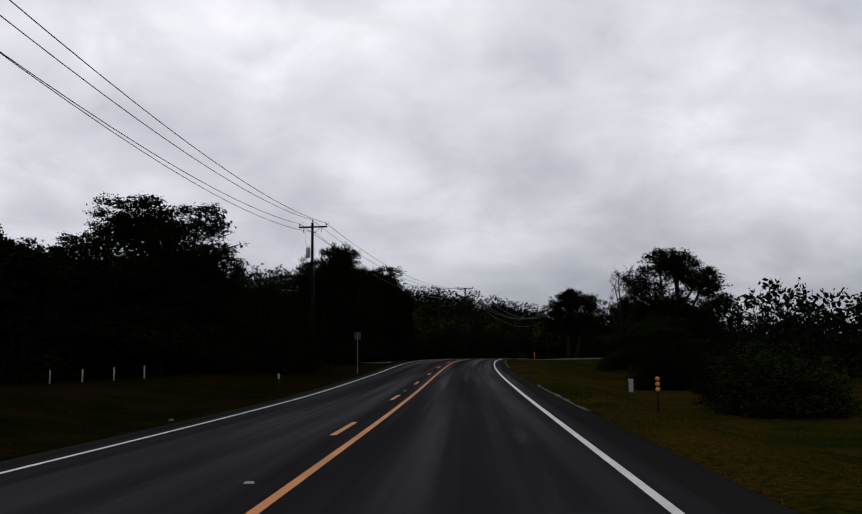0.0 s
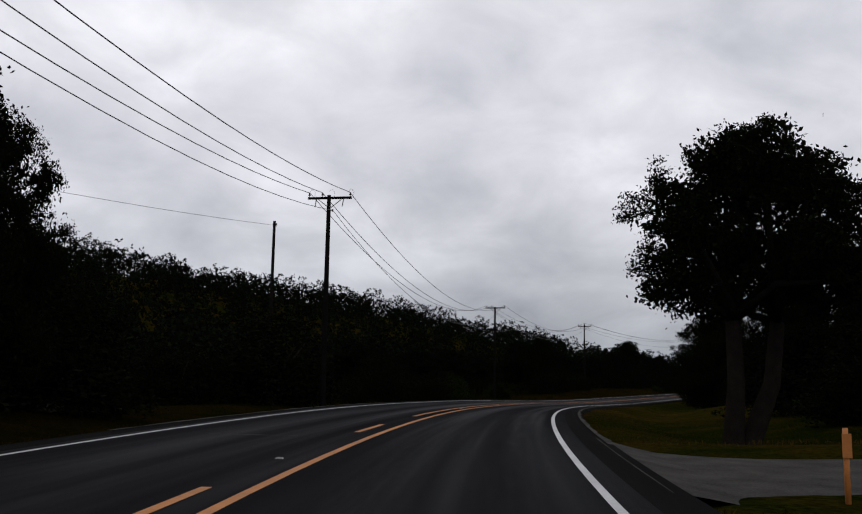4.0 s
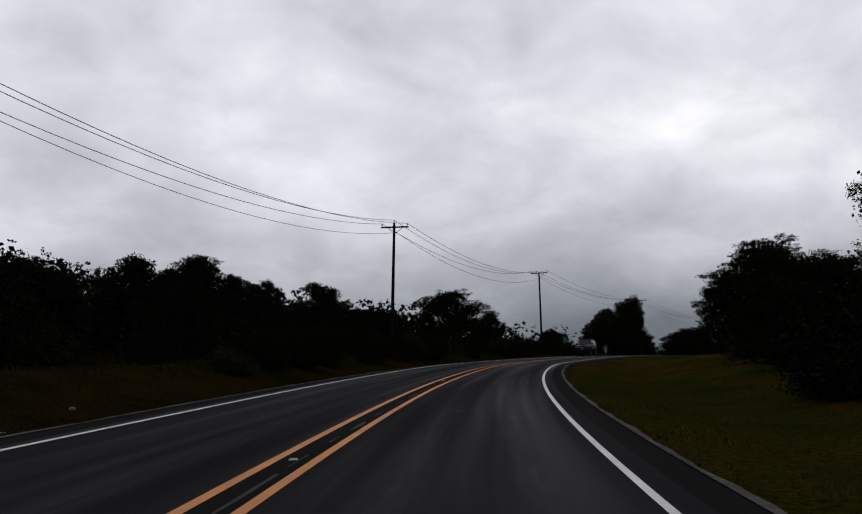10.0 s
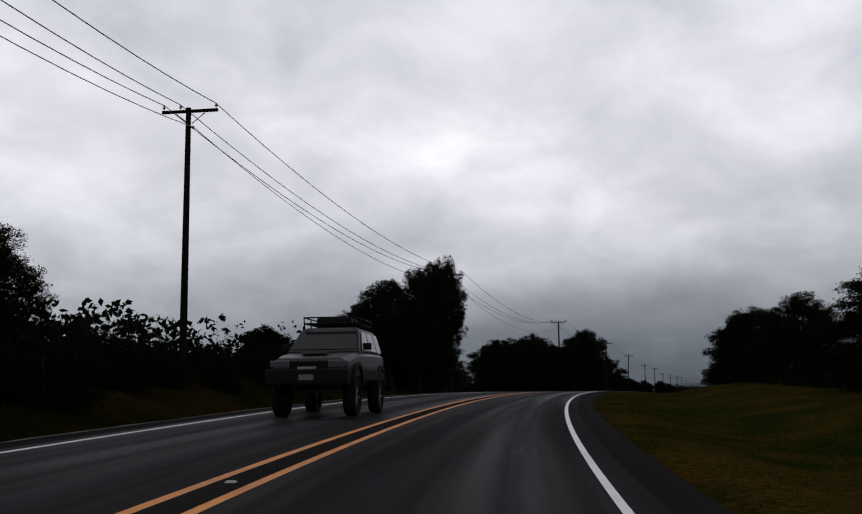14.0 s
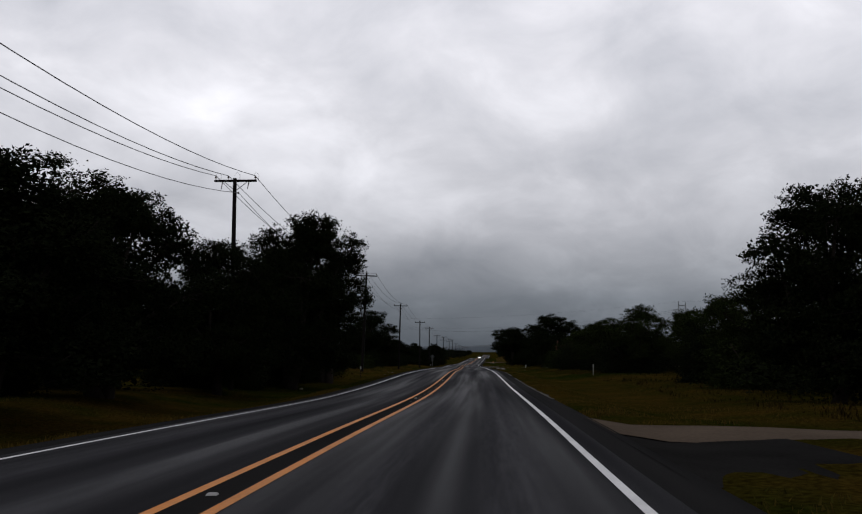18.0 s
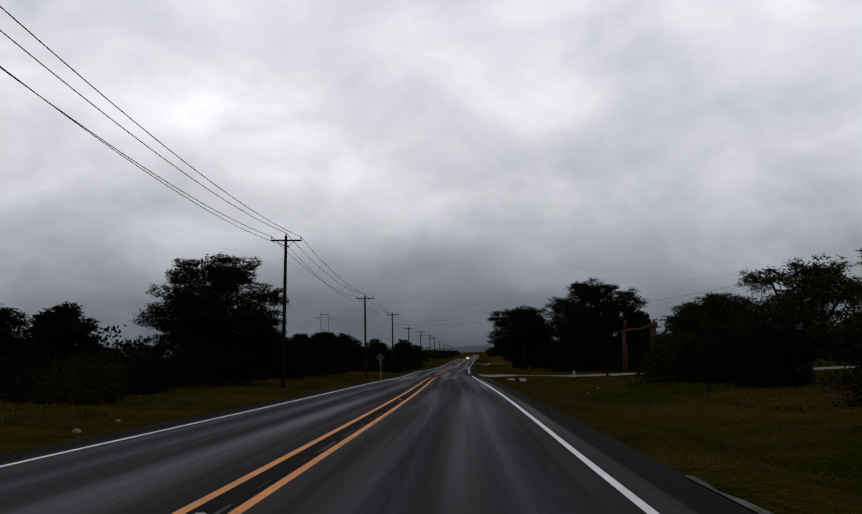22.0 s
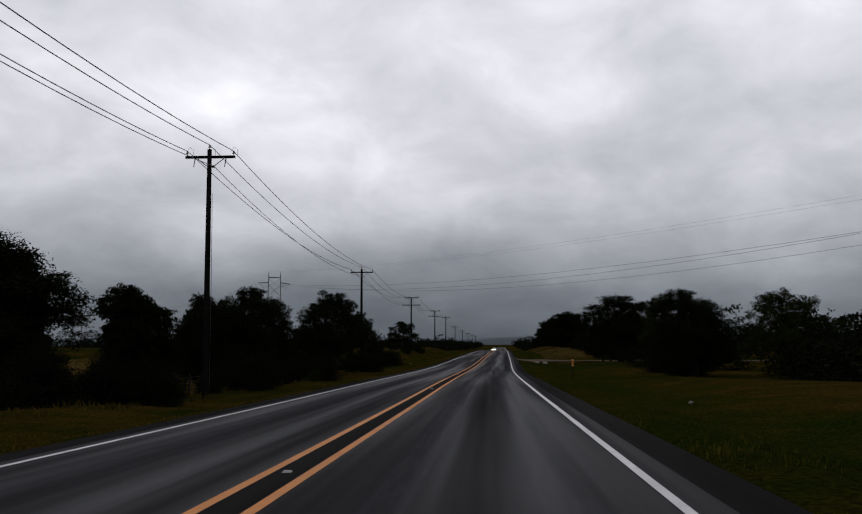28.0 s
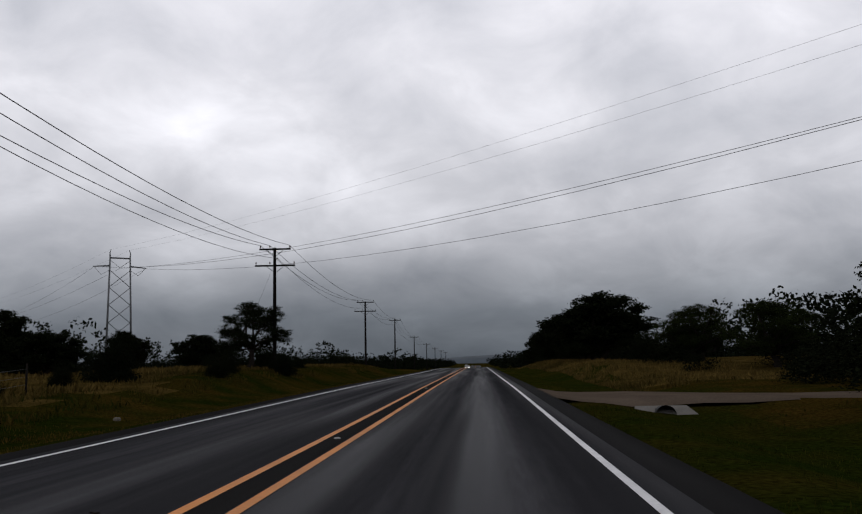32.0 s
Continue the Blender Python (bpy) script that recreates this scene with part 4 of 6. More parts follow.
# ---------------------------------------------------------------- transmission towers
def h_tower(m, label):
    """A two-legged steel tower with one crossarm and X bracing."""
    t = thing("transmission_tower", m, label, "transmission tower", "transmission towers")
    hgt, w = 20.3, 1.75
    for sx in (-1, 1):
        limb("leg", [(sx * w * 1.3, 0, -0.5), (sx * w, 0, hgt)], [0.22, 0.14], STEEL, t, 8)
        limb("peak", [(sx * w, 0, hgt), (sx * (w + 0.05), 0, hgt + 0.7), (sx * (w - 0.15), 0, hgt + 1.3)], [0.12, 0.10, 0.06], STEEL, t, 6)
        limb("crossarm", [(sx * w, 0, hgt - 1.6), (sx * (w + 2.9), 0, hgt - 1.8)], [0.15, 0.07], STEEL, t, 8)
        limb("arm_strut", [(sx * w, 0, hgt - 2.3), (sx * (w + 1.5), 0, hgt - 3.2), (sx * (w + 2.7), 0, hgt - 1.85)], [0.04, 0.04, 0.04], STEEL, t, 5)
    limb("top_strut", [(-w, 0, hgt - 0.2), (w, 0, hgt - 0.2)], [0.14, 0.14], STEEL, t, 8)
    for sx in (-1, 1):
        limb("v_strut", [(sx * w, 0, hgt - 0.6), (0, 0, hgt - 1.9)], [0.04, 0.04], STEEL, t, 5)
    for k in range(6):
        z0, z1 = hgt - 2.3 - k * 3.1, hgt - 5.4 - k * 3.1
        for sx in (-1, 1):
            limb("brace", [(sx * w * 1.05, 0, z0), (-sx * w * 1.1, 0, z1)], [0.06, 0.06], STEEL, t, 5)
    return t


T1 = (936.0, -60.4)
T2 = (767.0, 73.0)
pa, pb = Vector(place(*T1).tolist()), Vector(place(*T2).tolist())
line_yaw = math.atan2(-(pb - pa).x, (pb - pa).y)
tower_tops = []
for p in (pa, pb, pa + (pa - pb).normalized() * 230, pb + (pb - pa).normalized() * 230):
    m = Matrix.Translation(p) @ Matrix.Rotation(line_yaw, 4, "Z")
    h_tower(m, "grey steel transmission tower on two braced legs")
    tower_tops.append([m @ Vector((x, 0, z)) for x, z in ((-4.4, 18.4), (0, 18.3), (4.4, 18.4), (-1.6, 21.6), (1.6, 21.6))])
for a, b in ((2, 0), (0, 1), (1, 3)):
    for k in range(5):
        wire(tower_tops[a][k], tower_tops[b][k], (5.8, 4.1, 5.7, 2.6, 2.6)[k], 0.020 if k < 3 else 0.008, "long transmission line high over the road")


# ---------------------------------------------------------------- trees
def leaf_quads(rng, centres, spread, per, size, flat=0.6):
    """Small leaves round each centre."""
    n = len(centres) * per
    c = np.repeat(centres, per, 0) + rng.normal(0, 1, (n, 3)) * spread * np.array([1, 1, flat])
    a = rng.normal(0, 1, (n, 3))
    a /= np.linalg.norm(a, axis=1)[:, None]
    b = np.cross(a, rng.normal(0, 1, (n, 3)))
    b /= np.linalg.norm(b, axis=1)[:, None] + 1e-9
    s = (size * rng.uniform(0.6, 1.35, (n, 1)))
    a, b = a * s, b * s * 0.55
    return np.stack([c - a, c + b - a * 0.15, c + a, c - b - a * 0.15], 1)


def tree_meshes(name, seed, mat, trunk=0.28, lean=0.0, lobes=9, leaves=1.0, gap=0.3, bare=0.0, low=0.25, fine=True, skirt=0, heart=1.0):
    """Trunk-and-limb mesh and crown mesh of a tree of height 1 and crown radius about 0.42, to be scaled."""
    rng = np.random.default_rng(seed)
    tubes, tips = [], []
    H = 8.0
    base_top = np.array([lean * 1.2, lean * 0.3, H * trunk])
    n_trunk = 1 if rng.random() < 0.6 else 2
    starts = []
    for k in range(n_trunk):
        off = np.array([0.35 * (k - (n_trunk - 1) / 2), rng.uniform(-0.2, 0.2), 0])
        top = base_top + off * 3
        mid = (off + top) / 2 + rng.normal(0, 0.12, 3) * [1, 1, 0]
        tubes.append(tube([off * 0.7 + [0, 0, -0.3], off, mid, top], [0.34, 0.27, 0.21, 0.18], 9))
        starts.append(top)
    centres = []
    z0, z1 = H * (low + 0.10), H * 0.86
    waist = z0 + (z1 - z0) * 0.40
    turn0 = rng.uniform(0, 6.28)
    for k in range(lobes):
        # evenly over a dome, each lobe drawn in or pushed out a little
        c = 0.97 - 1.42 * (k + 0.5) / lobes
        w = turn0 + 2.39996 * k + rng.uniform(-0.25, 0.25)
        out = math.sqrt(1 - c * c) * rng.uniform(0.72, 1.14) * 2.35
        z = waist + (c * (z1 - waist) if c > 0 else c * (waist - z0) * 1.6) + rng.uniform(-0.35, 0.35)
        centres.append((np.array([math.cos(w) * out + lean * 1.6, math.sin(w) * out + lean * 0.4, z]), rng.uniform(0.85, 1.35)))
    centres.append((np.array([lean * 1.5 + rng.uniform(-0.5, 0.5), lean * 0.4, H * 0.84]), 1.2))
    for k in range(skirt):
        w = 2 * math.pi * (k + rng.uniform(-0.3, 0.3)) / skirt
        rad = rng.uniform(1.5, 2.4)
        centres.append((np.array([math.cos(w) * rad + lean, math.sin(w) * rad, H * (low + rng.uniform(0.10, 0.24))]), rng.uniform(1.05, 1.4)))
    twig_ends = []
    for c, r in centres:
        st = starts[int(rng.integers(len(starts)))]
        m1 = st * 0.6 + c * 0.4 + rng.normal(0, 0.25, 3)
        tubes.append(tube([st, m1, c], [0.12, 0.085, 0.045], 6))
        for j in range(7):
            d = rng.normal(0, 1, 3)
            d /= np.linalg.norm(d)
            e = c + d * r * rng.uniform(0.7, 1.02) * [1, 1, 0.8]
            mm = (c + e) / 2 + rng.normal(0, 0.12, 3)
            tubes.append(tube([c, mm, e], [0.038, 0.022, 0.010], 4))
            twig_ends.append(e)
    wood = join_tubes(name + "_wood", tubes, BARK)
    # leaves: small round clumps over each lobe's skin, bigger sprays inside
    shell, inner = [], []
    for c, r in centres:
        d = rng.normal(0, 1, (int(13 * r * r * leaves), 3))
        d /= np.linalg.norm(d, axis=1)[:, None]
        d = d[rng.random(len(d)) > gap * (0.5 + 0.5 * np.sin(d[:, 0] * 5 + d[:, 1] * 4 + seed))]
        sub = c + d * r * rng.uniform(0.62, 1.0, (len(d), 1)) * np.array([1, 1, 0.78])
        e = rng.normal(0, 1, (len(sub), 8, 3))
        e /= np.linalg.norm(e, axis=2)[..., None]
        size = rng.uniform(0.22, 0.46, (len(sub), 1, 1))
        shell.append((sub[:, None, :] + e * size * rng.uniform(0.4, 1.0, (len(sub), 8, 1)) * np.array([1, 1, 0.8])).reshape(-1, 3))
        d2 = rng.normal(0, 1, (int(16 * r * r * leaves), 3))
        d2 *= rng.random((len(d2), 1)) ** 0.4 / np.linalg.norm(d2, axis=1)[:, None]
        inner.append(c + d2 * r * np.array([0.72, 0.72, 0.6]))
    if heart:
        d3 = rng.normal(0, 1, (int(300 * heart), 3))
        d3 *= rng.random((len(d3), 1)) ** 0.45 / np.linalg.norm(d3, axis=1)[:, None]
        inner.append(np.array([lean * 1.5, lean * 0.4, (z0 + z1) / 2]) + d3 * np.array([2.2, 2.2, (z1 - z0) * 0.46]))
    shell, inner = np.concatenate(shell + [np.array(twig_ends)]), np.concatenate(inner)
    if bare:
        shell = shell[rng.random(len(shell)) > bare]
        inner = inner[rng.random(len(inner)) > bare]
    if fine:
        q = np.concatenate([leaf_quads(rng, shell, 0.10, 26, 0.040), leaf_quads(rng, inner, 0.2, 56, 0.068)])
    else:
        q = np.concatenate([leaf_quads(rng, shell, 0.09, 13, 0.058), leaf_quads(rng, inner, 0.2, 26, 0.125)])
    pts = q.reshape(-1, 3)
    reach = float(np.percentile(np.hypot(pts[:, 0] - np.median(pts[:, 0]), pts[:, 1] - np.median(pts[:, 1])), 95))
    return wood, quads_mesh(name + "_leaves", q, mat), float(np.percentile(pts[:, 2], 99.6)), reach


def shrub_mesh(name, seed, mat, tall=1.0, leaves=1.0, fine=True):
    """Foliage of a shrub about 2 m across and 2 m high, from the ground up."""
    rng = np.random.default_rng(seed)
    n = int(420 * leaves)
    d = rng.normal(0, 1, (n, 3))
    d /= np.linalg.norm(d, axis=1)[:, None]
    d[:, 2] = np.abs(d[:, 2])
    rr = rng.uniform(0.25, 1.05, (n, 1)) ** 0.5
    lump = 1 + 0.22 * np.sin(d[:, :1] * 4 + seed) + 0.18 * np.cos(d[:, 1:2] * 5 + seed * 2) + 0.12 * np.sin(d[:, :1] * 11 + d[:, 2:] * 9)
    c = d * rr * lump * np.array([1.0, 1.0, 1.75 * tall])
    c = c[c[:, 2] > 0.02]
    spikes = rng.normal(0, 0.4, (26, 3))
    spikes[:, 2] = rng.uniform(1.2, 1.85, 26) * tall
    inner = c[::3] * [0.78, 0.78, 0.85]
    if fine:
        q = [leaf_quads(rng, c, 0.09, 34, 0.027, 0.9), leaf_quads(rng, inner, 0.13, 40, 0.046, 0.8), leaf_quads(rng, spikes, 0.06, 30, 0.016, 2.2)]
    else:
        q = [leaf_quads(rng, c, 0.10, 16, 0.034, 0.8), leaf_quads(rng, inner, 0.14, 10, 0.085, 0.8), leaf_quads(rng, spikes, 0.04, 8, 0.026, 2.2)]
    return quads_mesh(name, np.concatenate(q), mat)


def stems_mesh(seed):
    rng = np.random.default_rng(seed)
    tubes = []
    for k in range(6):
        w = rng.uniform(0, 6.28)
        tubes.append(tube([(0.12 * math.cos(w), 0.12 * math.sin(w), -0.1), (0.3 * math.cos(w), 0.3 * math.sin(w), 0.6), (0.6 * math.cos(w), 0.6 * math.sin(w), 1.3)], [0.035, 0.025, 0.01], 5))
    return join_tubes("stem", tubes, BARK)


def oak_set(fine):
    shapes = ((0.20, 0.0, 15, 0.22, 0.04), (0.24, 0.4, 14, 0.30, 0.10), (0.18, -0.3, 16, 0.18, 0.02), (0.28, 0.6, 13, 0.35, 0.14), (0.22, 0.2, 15, 0.25, 0.05))
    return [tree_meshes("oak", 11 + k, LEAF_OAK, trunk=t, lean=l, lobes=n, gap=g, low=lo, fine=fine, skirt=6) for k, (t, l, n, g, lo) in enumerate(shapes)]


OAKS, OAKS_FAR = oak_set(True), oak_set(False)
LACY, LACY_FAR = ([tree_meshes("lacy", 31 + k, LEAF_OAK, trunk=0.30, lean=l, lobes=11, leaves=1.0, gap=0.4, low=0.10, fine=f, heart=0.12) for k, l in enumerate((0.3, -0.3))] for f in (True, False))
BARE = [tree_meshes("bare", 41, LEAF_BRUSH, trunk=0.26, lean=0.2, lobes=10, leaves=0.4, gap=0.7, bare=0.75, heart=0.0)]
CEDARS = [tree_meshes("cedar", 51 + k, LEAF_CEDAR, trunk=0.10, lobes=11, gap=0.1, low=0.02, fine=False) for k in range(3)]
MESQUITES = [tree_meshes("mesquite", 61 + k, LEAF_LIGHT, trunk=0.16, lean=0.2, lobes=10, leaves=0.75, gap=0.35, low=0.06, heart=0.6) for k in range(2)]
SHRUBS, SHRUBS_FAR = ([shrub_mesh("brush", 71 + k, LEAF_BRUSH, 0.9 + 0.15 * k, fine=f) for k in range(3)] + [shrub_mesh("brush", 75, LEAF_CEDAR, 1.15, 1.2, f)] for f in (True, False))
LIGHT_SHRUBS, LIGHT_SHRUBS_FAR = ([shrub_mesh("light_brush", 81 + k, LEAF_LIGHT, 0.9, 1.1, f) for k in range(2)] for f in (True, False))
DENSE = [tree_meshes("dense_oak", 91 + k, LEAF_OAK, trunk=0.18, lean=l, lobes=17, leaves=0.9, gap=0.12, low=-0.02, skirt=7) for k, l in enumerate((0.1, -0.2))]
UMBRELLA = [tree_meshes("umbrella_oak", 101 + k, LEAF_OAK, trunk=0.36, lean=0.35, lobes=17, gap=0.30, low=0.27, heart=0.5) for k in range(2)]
STEMS = stems_mesh(5)

KINDS = {
    "o": (OAKS, "oak_tree", "dark spreading live oak beside the road", "tree"),
    "d": (DENSE, "oak_tree", "massive dark live oak leafy down to the grass", "tree"),
    "u": (UMBRELLA, "oak_tree", "live oak with a round crown over a bare leaning trunk", "tree"),
    "l": (LACY, "oak_tree", "open-crowned oak with lacy dark foliage", "tree"),
    "b": (BARE, "bare_tree", "half-bare grey tree with thin twigs", "tree"),
    "c": (CEDARS, "cedar_tree", "dense dark cedar foliated to the ground", "tree"),
    "m": (MESQUITES, "mesquite_tree", "light green bushy mesquite tree", "tree"),
}
tree_count = [0]


def tree(kind, s, lat, top, radius, turn=None):
    """A tree whose top stands that high over the road."""
    meshes, name, label, cat = KINDS[kind]
    k = tree_count[0]
    tree_count[0] += 1
    if kind in "ol" and (abs(lat) > 20 or s > 850):
        meshes = OAKS_FAR if kind == "o" else LACY_FAR
    wood, leaves, crown_top, reach = meshes[k % len(meshes)]
    g = place(s, lat, -0.05)
    h = max(1.5, float(np.interp(s, _s, _z)) + top - g[2])
    ob = thing(name, Matrix.Translation(Vector(g.tolist())) @ Matrix.Rotation(radians((k * 137) % 360 if turn is None else turn), 4, "Z")
               @ Matrix.Diagonal((radius / reach, radius / reach, h / crown_top, 1)), label, cat, "trees along the road")
    part_of("trunk", wood, ob)
    part_of("crown", leaves, ob)
    return ob


def shrub(s, lat, height, radius, light=False):
    k = tree_count[0]
    tree_count[0] += 1
    if abs(lat) < 21 and s < 860:
        pool = LIGHT_SHRUBS if light else SHRUBS
    else:
        pool = LIGHT_SHRUBS_FAR if light else SHRUBS_FAR
    g = place(s, lat, -0.05)
    ob = thing("shrub", Matrix.Translation(Vector(g.tolist())) @ Matrix.Rotation(radians((k * 137) % 360), 4, "Z") @ Matrix.Diagonal((radius, radius, height / 1.9, 1)),
               "light green leafy shrub on the verge" if light else "dark dense brush at the edge of the verge", "shrub", "brush along the road")
    part_of("stem", STEMS, ob)
    part_of("foliage", pool[k % len(pool)], ob)
    return ob


def row(kind, entries):
    for s, lat, top, radius in entries:
        tree(kind, s, lat, top, radius)


# left side, from the oaks at the first bend to the open straight
row("d", [(615, -17.6, 10.2, 5.8), (660, 18.5, 7.6, 4.2), (61, -18.8, 11.0, 6.4), (672, 20.5, 12.0, 7.2), (690.5, 13.7, 7.6, 3.7), (86, -10.5, 10.4, 3.9), (92, -12.2, 9.8, 4.2), (99, -13.0, 9.4, 4.0), (105, -10.9, 10.2, 4.2), (115, -12.6, 9.6, 3.0), (103, -12.3, 9.9, 2.9)])
row("o", [(52, -27, 9.8, 5.0), (122, -14, 9.2, 2.4),
          (78, -24, 9.5, 4.5), (95, -20, 7.7, 3.8), (42, -33, 9.5, 5.0), (112, -22, 9.5, 4)])
row("c", [(249, -24, 8.2, 3.4), (260, -28, 9.4, 3.2), (236, -26, 6.0, 4.0), (273, -31, 9.0, 2.6), (285, -30, 8.0, 3.5), (298, -28, 7.5, 3.5),
          (335, -23, 8.3, 3.0), (309, -27, 8.5, 3.2), (333, -28, 8.7, 2.4), (321, -25, 8.0, 3.1), (339, -21, 5.8, 2.2), (222, -25, 6.5, 3.5), (208, -24, 6.0, 3.5), (194, -26, 6.0, 3.5)])
row("o", [(342, -44, 13.0, 5.5), (350, -24, 6.3, 4.0), (415, -12.4, 8.6, 3.4), (413, -15.0, 6.8, 2.2), (418, -11.0, 9.9, 2.6), (376, -19, 6.8, 2.6), (421, -26, 5.8, 2.8)])
row("l", [(367, -20.0, 9.3, 5.0), (356, -16.5, 8.2, 3.6)])
row("o", [(462, -15, 6.2, 3.5), (467, -12.3, 6.95, 4.6), (478, -12.8, 8.4, 4.2), (486, -18, 8.5, 4.5), (500, -9.7, 10.2, 4.3), (490, -11.6, 7.4, 3.0), (452, -19, 6.5, 3.5), (440, -18, 6.0, 3.2)])
row("l", [(515, -9.9, 11.4, 4.0), (508, -12.5, 8.5, 3.2)])
row("c", [(540, -14.5, 4.5, 2.0)])
row("o", [(574, -21, 5.2, 2.5), (590, -24, 5.0, 3.2), (604, -25, 5.8, 3.1), (640, -24, 7.0, 3.0), (640, -19, 6.6, 2.9), (655, -23, 5.5, 3.2), (668, -24, 5.4, 2.8),
          (676, -24, 5.4, 3.6), (692, -23, 6.2, 3.8), (708, -22.5, 6.9, 3.8)])
row("o", [(722, -19.4, 7.0, 4.6), (735, -27, 7.6, 3.8), (728, -31, 7, 3.4), (743, -21, 5.7, 2.8), (758, -27, 6.0, 2.3), (768, -24.5, 6.6, 2.7), (752, -18.5, 5.0, 3.8), (766, -13.3, 6.7, 2.9), (763, -18, 6.9, 3.4),
          (840, -31, 5.1, 2.2), (857, -29, 4.2, 2.0), (833, -25, 3.3, 2.4), (880, -30, 4.5, 3.0)])
row("l", [(775, -11.0, 5.3, 1.7), (847, -15.3, 5.8, 2.8)])
# right side
row("u", [(124.5, 9.0, 8.6, 3.9), (421, -9.6, 11.1, 2.3)])
row("o", [(138, 17, 7.6, 2.6), (141, 14.5, 8.6, 2.4), (150, 20, 7, 3.5), (96, 19, 5.5, 3.0), (110, 22, 6, 3.0)])
row("b", [(86, 15.5, 8.2, 2.6)])
row("m", [(76, 15.6, 3.5, 4.0)])
row("l", [(90, 19.2, 9.9, 5.2)])
row("d", [(222, 11.2, 10.2, 4.0), (231, 10.5, 10.9, 4.2)])
row("u", [(689.5, 12.3, 9.6, 5.7)])
row("l", [(264, 14.4, 7.0, 3.0)])
row("o", [(207, 11.2, 9.4, 3.9), (246, -19.6, 9.4, 2.7)])
row("o", [(243, 10.9, 8.4, 3.3), (252, 14.0, 6.0, 3.0), (214, 17, 9.5, 4.0), (208, 19.5, 9.6, 3.8), (240, 17, 9, 4.0), (284, 15.5, 4.5, 3.0), (300, 17, 6.8, 3.4), (273, 15.5, 6.6, 3.0), (320, 20, 4.8, 2.8)])
row("l", [(313, 15.2, 6.0, 2.4)])
row("o", [(352, 20, 5.6, 3.0), (364, 21, 6.0, 3.2), (380, 21, 6.5, 3.5), (396, 20, 6.2, 3.6), (411, 18, 6.2, 3.2), (430, 16, 6.9, 3.2), (453, 15, 7.4, 3.4)])
row("l", [(464, 14.5, 9.2, 2.6)])
row("o", [(477, 15.6, 7.9, 3.3)])
row("m", [(492, 17.5, 5.4, 3.0), (506, 18, 5.4, 2.8), (525, 17, 5.9, 2.8), (517, 19, 5.0, 1.9), (546, 17, 5.7, 4.4), (568, 19.5, 6.1, 4.4), (577, 20, 5.2, 2.8), (590, 21, 6.4, 4.0), (605, 21, 5.6, 4.4)])
row("o", [(629, 29, 6.5, 3.0), (648, 33, 8.5, 3.4), (690, 30, 9.0, 3.5), (660, 32, 8.0, 4.0)])
row("o", [(748, 15.8, 5.6, 2.9), (798, 17.0, 7.7, 4.8), (816, 21, 6.2, 3.2), (881, 15.5, 8.3, 5.4), (906, 17, 8.6, 4.6), (926, 16, 8.2, 4.6), (950, 17, 8.0, 4.5), (980, 16, 8, 5)])
row("m", [(740, 20, 5.0, 2.6), (769, 17, 6.5, 2.2), (842, 23, 5.0, 3.4), (853, 20, 5.3, 3.0)])

# brush under and between the trees
rng_b = random.Random(3)
far_brush = []
for s0, s1, step, lat0, lat1, h0, h1, light in (
        (8, 66, 5, -21, -32, 2.5, 4.5, 0.1), (66, 150, 3.2, -13.5, -25, 2.6, 5.0, 0.05), (150, 262, 3.0, -13.5, -24, 1.2, 3.6, 0.15), (262, 330, 3.6, -16, -28, 1.6, 4.2, 0.15), (330, 440, 4.5, -17, -27, 1.6, 3.4, 0.2), (286, 402, 2.5, -10.8, -16, 0.9, 2.3, 0.1),
        (440, 520, 4.5, -13.5, -24, 1.8, 3.6, 0.1), (530, 720, 2.7, -15, -24, 1.2, 2.6, 0.1), (720, 900, 5, -15, -26, 0.8, 2.0, 0.2), (716, 800, 2.6, -11.2, -15, 0.8, 2.0, 0.1), (826, 866, 4.6, -11.2, -17.0, 0.6, 1.6, 0.1),
        (40, 150, 4.5, 14.5, 24, 1.8, 3.6, 0.2), (219, 244, 1.8, 10.6, 13.5, 2.2, 4.6, 0.05), (496, 524, 2.2, -11.6, -14, 1.8, 3.6, 0.05), (196, 290, 4.0, 12.5, 20, 2.0, 4.2, 0.1), (290, 330, 4.0, 17, 24, 1.8, 3.4, 0.1), (330, 455, 5.5, 17.5, 26, 1.5, 3.4, 0.15),
        (462, 612, 4.0, 15.5, 23, 1.6, 3.6, 0.35), (645, 735, 5.0, 20, 30, 1.5, 3.2, 0.1), (735, 795, 4.5, 16, 24, 1.4, 3.2, 0.3), (810, 990, 5, 16.5, 26, 1.5, 3.2, 0.3)):
    s = s0
    while s < s1:
        la = lat0 + (lat1 - lat0) * rng_b.random() ** 1.6
        h = rng_b.uniform(h0, h1)
        if abs(la) < 17.0 and s < 880:
            shrub(s + rng_b.uniform(-1.5, 1.5), la, h, h * rng_b.uniform(0.55, 0.95), rng_b.random() < light)
        else:
            far_brush.append((s + rng_b.uniform(-1.5, 1.5), la, h, h * rng_b.uniform(0.6, 1.0)))
        s += step * rng_b.uniform(0.6, 1.4)


